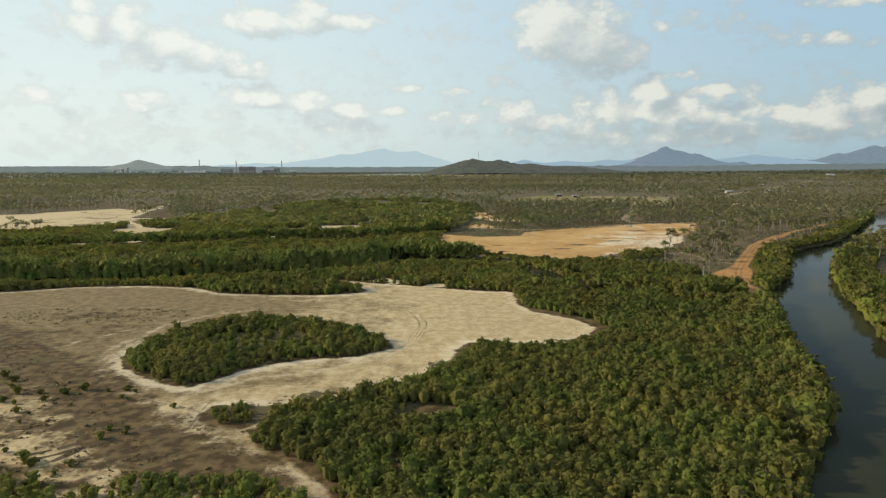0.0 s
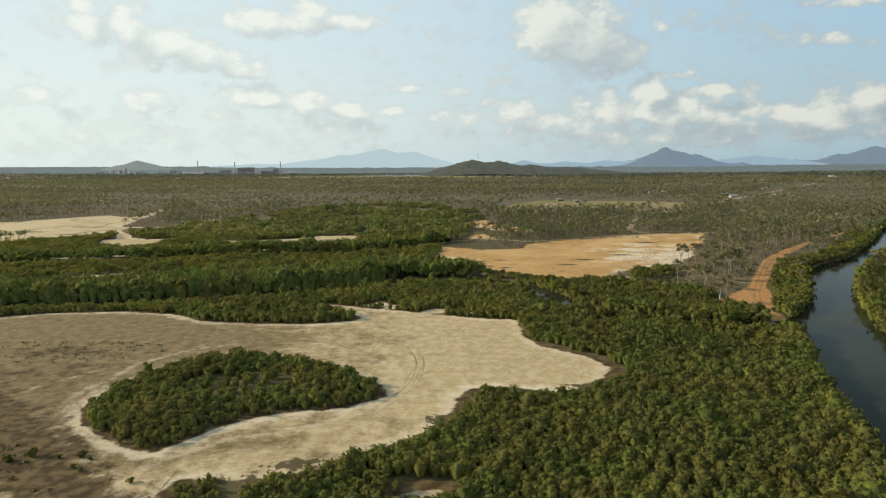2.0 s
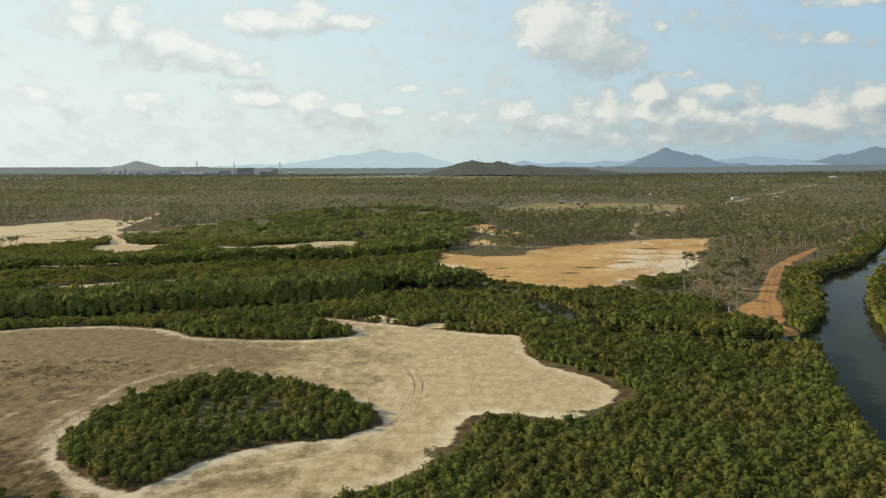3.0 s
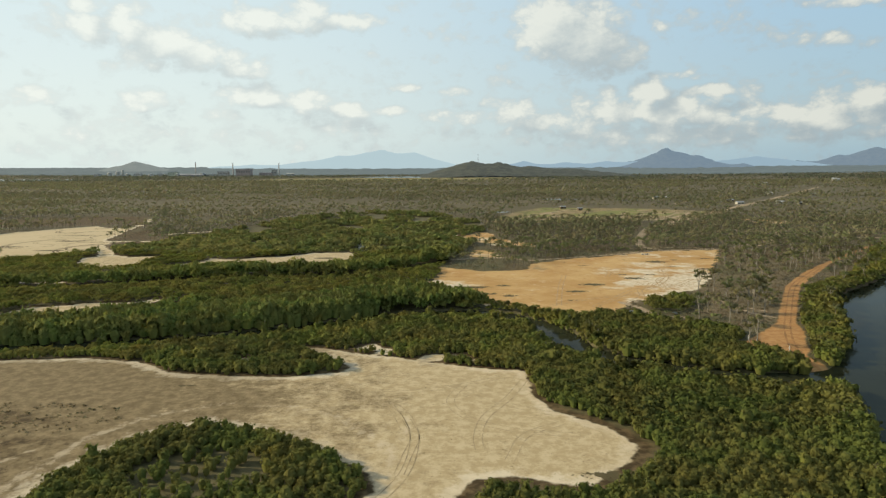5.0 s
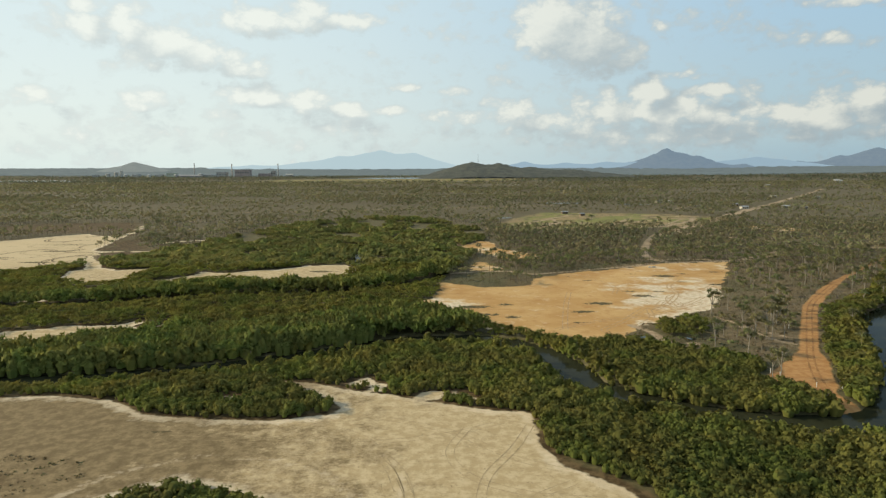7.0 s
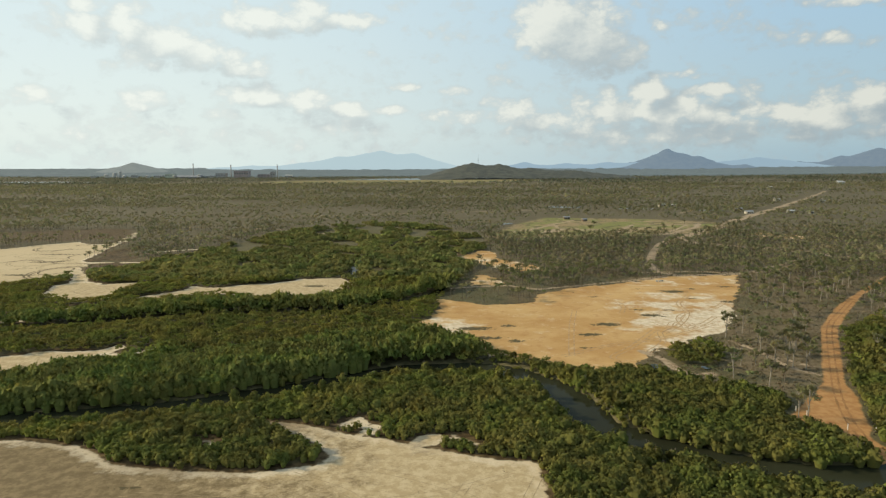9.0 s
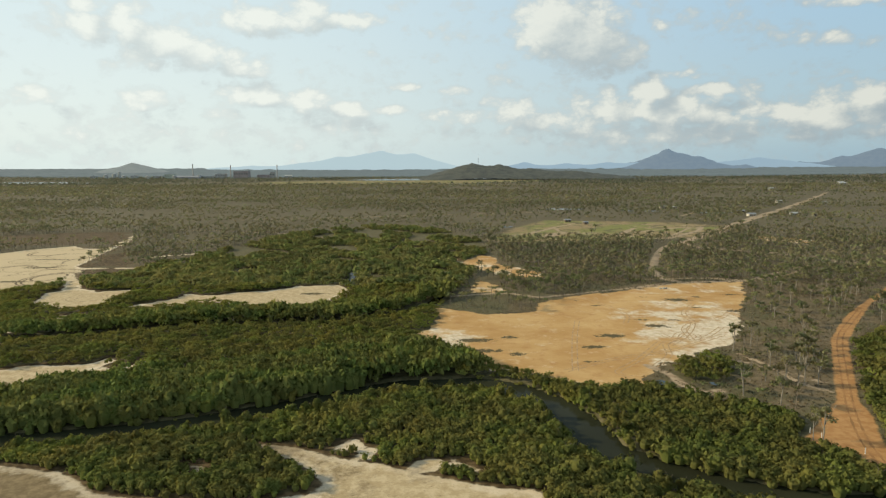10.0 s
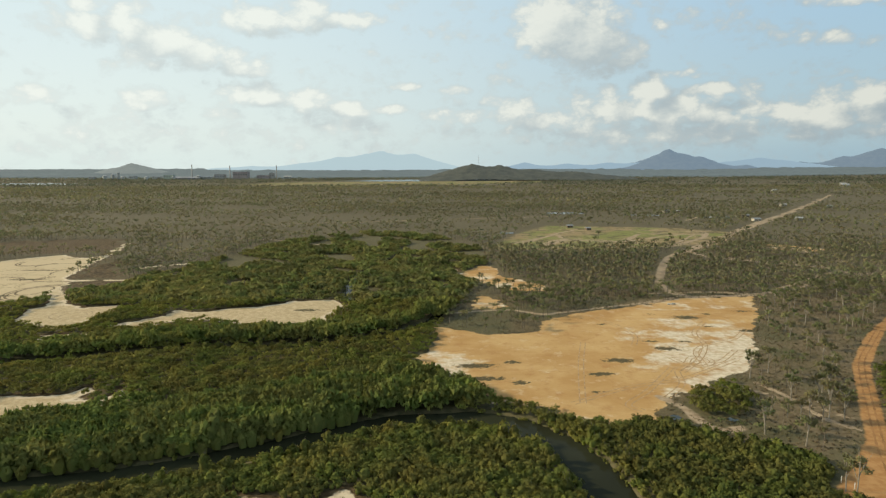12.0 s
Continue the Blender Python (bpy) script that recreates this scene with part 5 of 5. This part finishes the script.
def works_building(x, y, wide, deep, tall, wall, label, bays=5, vents=2, pitched=False):
    root = thing("works_building", pose(x, y, 0), label, "industrial building", "buildings of the works")
    part("wall", box(-wide / 2, wide / 2, -deep / 2, deep / 2, -1, tall, 0.2), wall, root)
    if pitched:
        bm = bmesh.new()
        w, d = wide / 2 + 0.8, deep / 2 + 0.8
        p = [bm.verts.new(q) for q in ((-w, -d, tall), (w, -d, tall), (w, d, tall), (-w, d, tall), (-w, 0, tall + deep * 0.2), (w, 0, tall + deep * 0.2))]
        for q in ((0, 1, 5, 4), (2, 3, 4, 5), (0, 4, 3), (1, 2, 5), (3, 2, 1, 0)):
            bm.faces.new([p[i] for i in q])
        part("roof", bm, wall, root)
    else:
        part("roof", box(-wide / 2 - 0.5, wide / 2 + 0.5, -deep / 2 - 0.5, deep / 2 + 0.5, tall + 0.01, tall + 0.8), CLAD_DARK_HAZED, root)
        for k in range(vents):
            part("vent", tube(1.2, 1.2, tall + 0.8, tall + 5, 10, wide * (k + 0.5) / vents - wide / 2), STEEL, root)
    for k in range(bays):
        cx = wide * (k + 0.5) / bays - wide / 2
        part("window", box(cx - wide / bays * 0.3, cx + wide / bays * 0.3, -deep / 2 - 0.25, -deep / 2 + 0.1, tall * 0.55, tall * 0.72), GLASS_DULL, root)
    part("door", box(-2.5, 2.5, -deep / 2 - 0.25, -deep / 2 + 0.1, 0, 5), CLAD_DARK_HAZED, root)


works_building(-985, 3210, 72, 40, 36, BRICK_RED_HAZED, "dull red boiler house of the works", 6, 5)
works_building(-1150, 3190, 60, 30, 12, CLAD_WHITE, "low white shed of the works", 6, 2)
works_building(-1090, 3215, 50, 30, 24, CONCRETE, "grey concrete hall of the works", 4, 2)
works_building(-1230, 3170, 120, 30, 9, CLAD_DARK_HAZED, "long low dark shed of the works", 8, 0, True)
works_building(-880, 3220, 60, 25, 18, BRICK_RED_HAZED, "dull red hall of the works", 4, 3)
works_building(-840, 3230, 24, 20, 30, CONCRETE, "tall grey process tower of the works", 2, 1)
works_building(-1330, 3190, 46, 26, 22, CLAD_GREEN, "pale green hall of the works", 4, 2)
works_building(-1390, 3190, 40, 24, 14, CLAD_WHITE, "white shed of the works", 4, 1)
works_building(-1500, 3180, 30, 24, 16, CLAD_WHITE, "white hall of the works", 3, 1)
works_building(-1700, 3180, 26, 20, 14, CLAD_WHITE, "small white hall of the works", 3, 1)
works_building(-760, 3230, 36, 20, 12, CLAD_WHITE, "low white shed of the works", 4, 0, True)


def tank(x, y, r, h):
    root = thing("storage_tank", pose(x, y, 0), "round white storage tank of the works", "tank", "tanks of the works")
    part("shell", tube(r, r, -1, h, 24), CLAD_WHITE, root)
    part("dome", tube(r, r * 0.25, h, h + r * 0.3, 24), CLAD_WHITE, root)
    part("rim", tube(r + 0.3, r + 0.3, h - 0.6, h, 24), STEEL, root)


for x, y, r, h in ((-1600, 3180, 9, 26), (-1578, 3190, 6, 34), (-1640, 3180, 10, 20), (-1550, 3175, 9, 15), (-1440, 3185, 10, 13), (-1180, 3170, 10, 17), (-1300, 3165, 9, 15)):
    tank(x, y, r, h)

# ---- houses and sheds on the plain ----
ROOF_GREY = plain_material("grey iron roofing", (0.34, 0.35, 0.35), 0.5, 0.15, 0.5, 0.3)
ROOF_WHITE = plain_material("white iron roofing", (0.42, 0.42, 0.40), 0.5, 0.1, 0.5)
WALL_CREAM = plain_material("cream boards", (0.58, 0.53, 0.44), 0.8, 0.12, 0.4)


def house(x, y, turn, wide, deep, tall, roof, wall, label):
    root = thing("house", pose(x, y, level(x, y), 0, 0, turn), label, "house", "houses on the plain")
    part("wall", box(-wide / 2, wide / 2, -deep / 2, deep / 2, -0.3, tall), wall, root)
    w, d, ridge_z = wide / 2 + 0.6, deep / 2 + 0.6, tall + deep * 0.22
    bm = bmesh.new()
    p = [bm.verts.new(q) for q in ((-w, -d, tall), (w, -d, tall), (w, d, tall), (-w, d, tall), (-w, 0, ridge_z), (w, 0, ridge_z))]
    for q in ((0, 1, 5, 4), (2, 3, 4, 5), (0, 4, 3), (1, 2, 5), (3, 2, 1, 0)):
        bm.faces.new([p[i] for i in q])
    bmesh.ops.translate(bm, verts=bm.verts[:], vec=(0, 0, 0.02))
    part("roof", bm, roof, root)
    part("door", box(-0.5, 0.5, -deep / 2 - 0.06, -deep / 2 + 0.05, 0, 2.1), TIMBER, root)
    for cx in (-wide * 0.3, wide * 0.3):
        window = part("window", box(cx - 0.8, cx + 0.8, -deep / 2 - 0.05, -deep / 2 + 0.05, 0.9, 2.1), GLASS_DARK, root)
        part("sill", box(cx - 0.9, cx + 0.9, -deep / 2 - 0.14, -deep / 2 - 0.01, 0.82, 0.89), WHITE_PAINT, window)


for x, y, turn, wide, deep, tall, roof, wall, label in (
        (322, 990, 10, 14, 9, 3, ROOF_GREY, WALL_CREAM, "low cream house with a grey iron roof"), (338, 984, -20, 9, 7, 3, ROOF_WHITE, WALL_CREAM, "small cream house with a white iron roof"),
        (383, 850, 5, 12, 8, 3, ROOF_GREY, WALL_CREAM, "cream farmhouse with a grey iron roof"), (442, 862, 0, 12, 8, 3, ROOF_WHITE, CLAD_WHITE, "white shed with a white iron roof"),
        (458, 846, 15, 6, 5, 2.8, ROOF_WHITE, CLAD_WHITE, "small white shed beside a paddock"), (828, 1665, 0, 15, 10, 4.5, ROOF_WHITE, CLAD_WHITE, "large white shed far across the plain"),
        (142, 780, 8, 9, 6, 2.6, ROOF_GREY, TIMBER, "low timber house with a grey roof in a green paddock"), (156, 752, 20, 7, 5, 2.5, ROOF_GREY, TIMBER, "small timber shed beside a green paddock"),
        (1210, 1990, 0, 30, 14, 6, ROOF_WHITE, CLAD_WHITE, "large white shed far across the plain"), (1260, 2080, 0, 24, 14, 6, ROOF_WHITE, CLAD_WHITE, "large white shed far across the plain"),
        (395, 905, -10, 13, 8, 3, ROOF_GREY, TIMBER, "long timber shed with a grey roof"), (610, 1080, 12, 12, 8, 3, ROOF_GREY, WALL_CREAM, "cream house with a grey iron roof"),
        (560, 1120, 0, 12, 8, 3, ROOF_WHITE, WALL_CREAM, "cream house with a white iron roof")):
    house(x, y, turn, wide * 0.7, deep * 0.8, tall * 0.9, roof, wall, label)


# ---- rubble left on the clay ----
def rubble(x, y):
    root = thing("rubble_heap", pose(x, y, level(x, y)), "small heap of pale broken rubble on clay", "rubble")
    r = np.random.RandomState(5)
    for k in range(9):
        bm = bmesh.new()
        bmesh.ops.create_icosphere(bm, subdivisions=1, radius=0.55, matrix=pose(r.uniform(-2.2, 2.2), r.uniform(-0.8, 0.8), 0.2 + r.uniform(0, 0.35), *r.uniform(0, 360, 3)) @ Matrix.Diagonal((1.2, 0.8, 0.6, 1)))
        for v in bm.verts:
            v.co += Vector(r.uniform(-0.1, 0.1, 3))
        part("stone", bm, CLAD_WHITE, root)


rubble(116, 393)
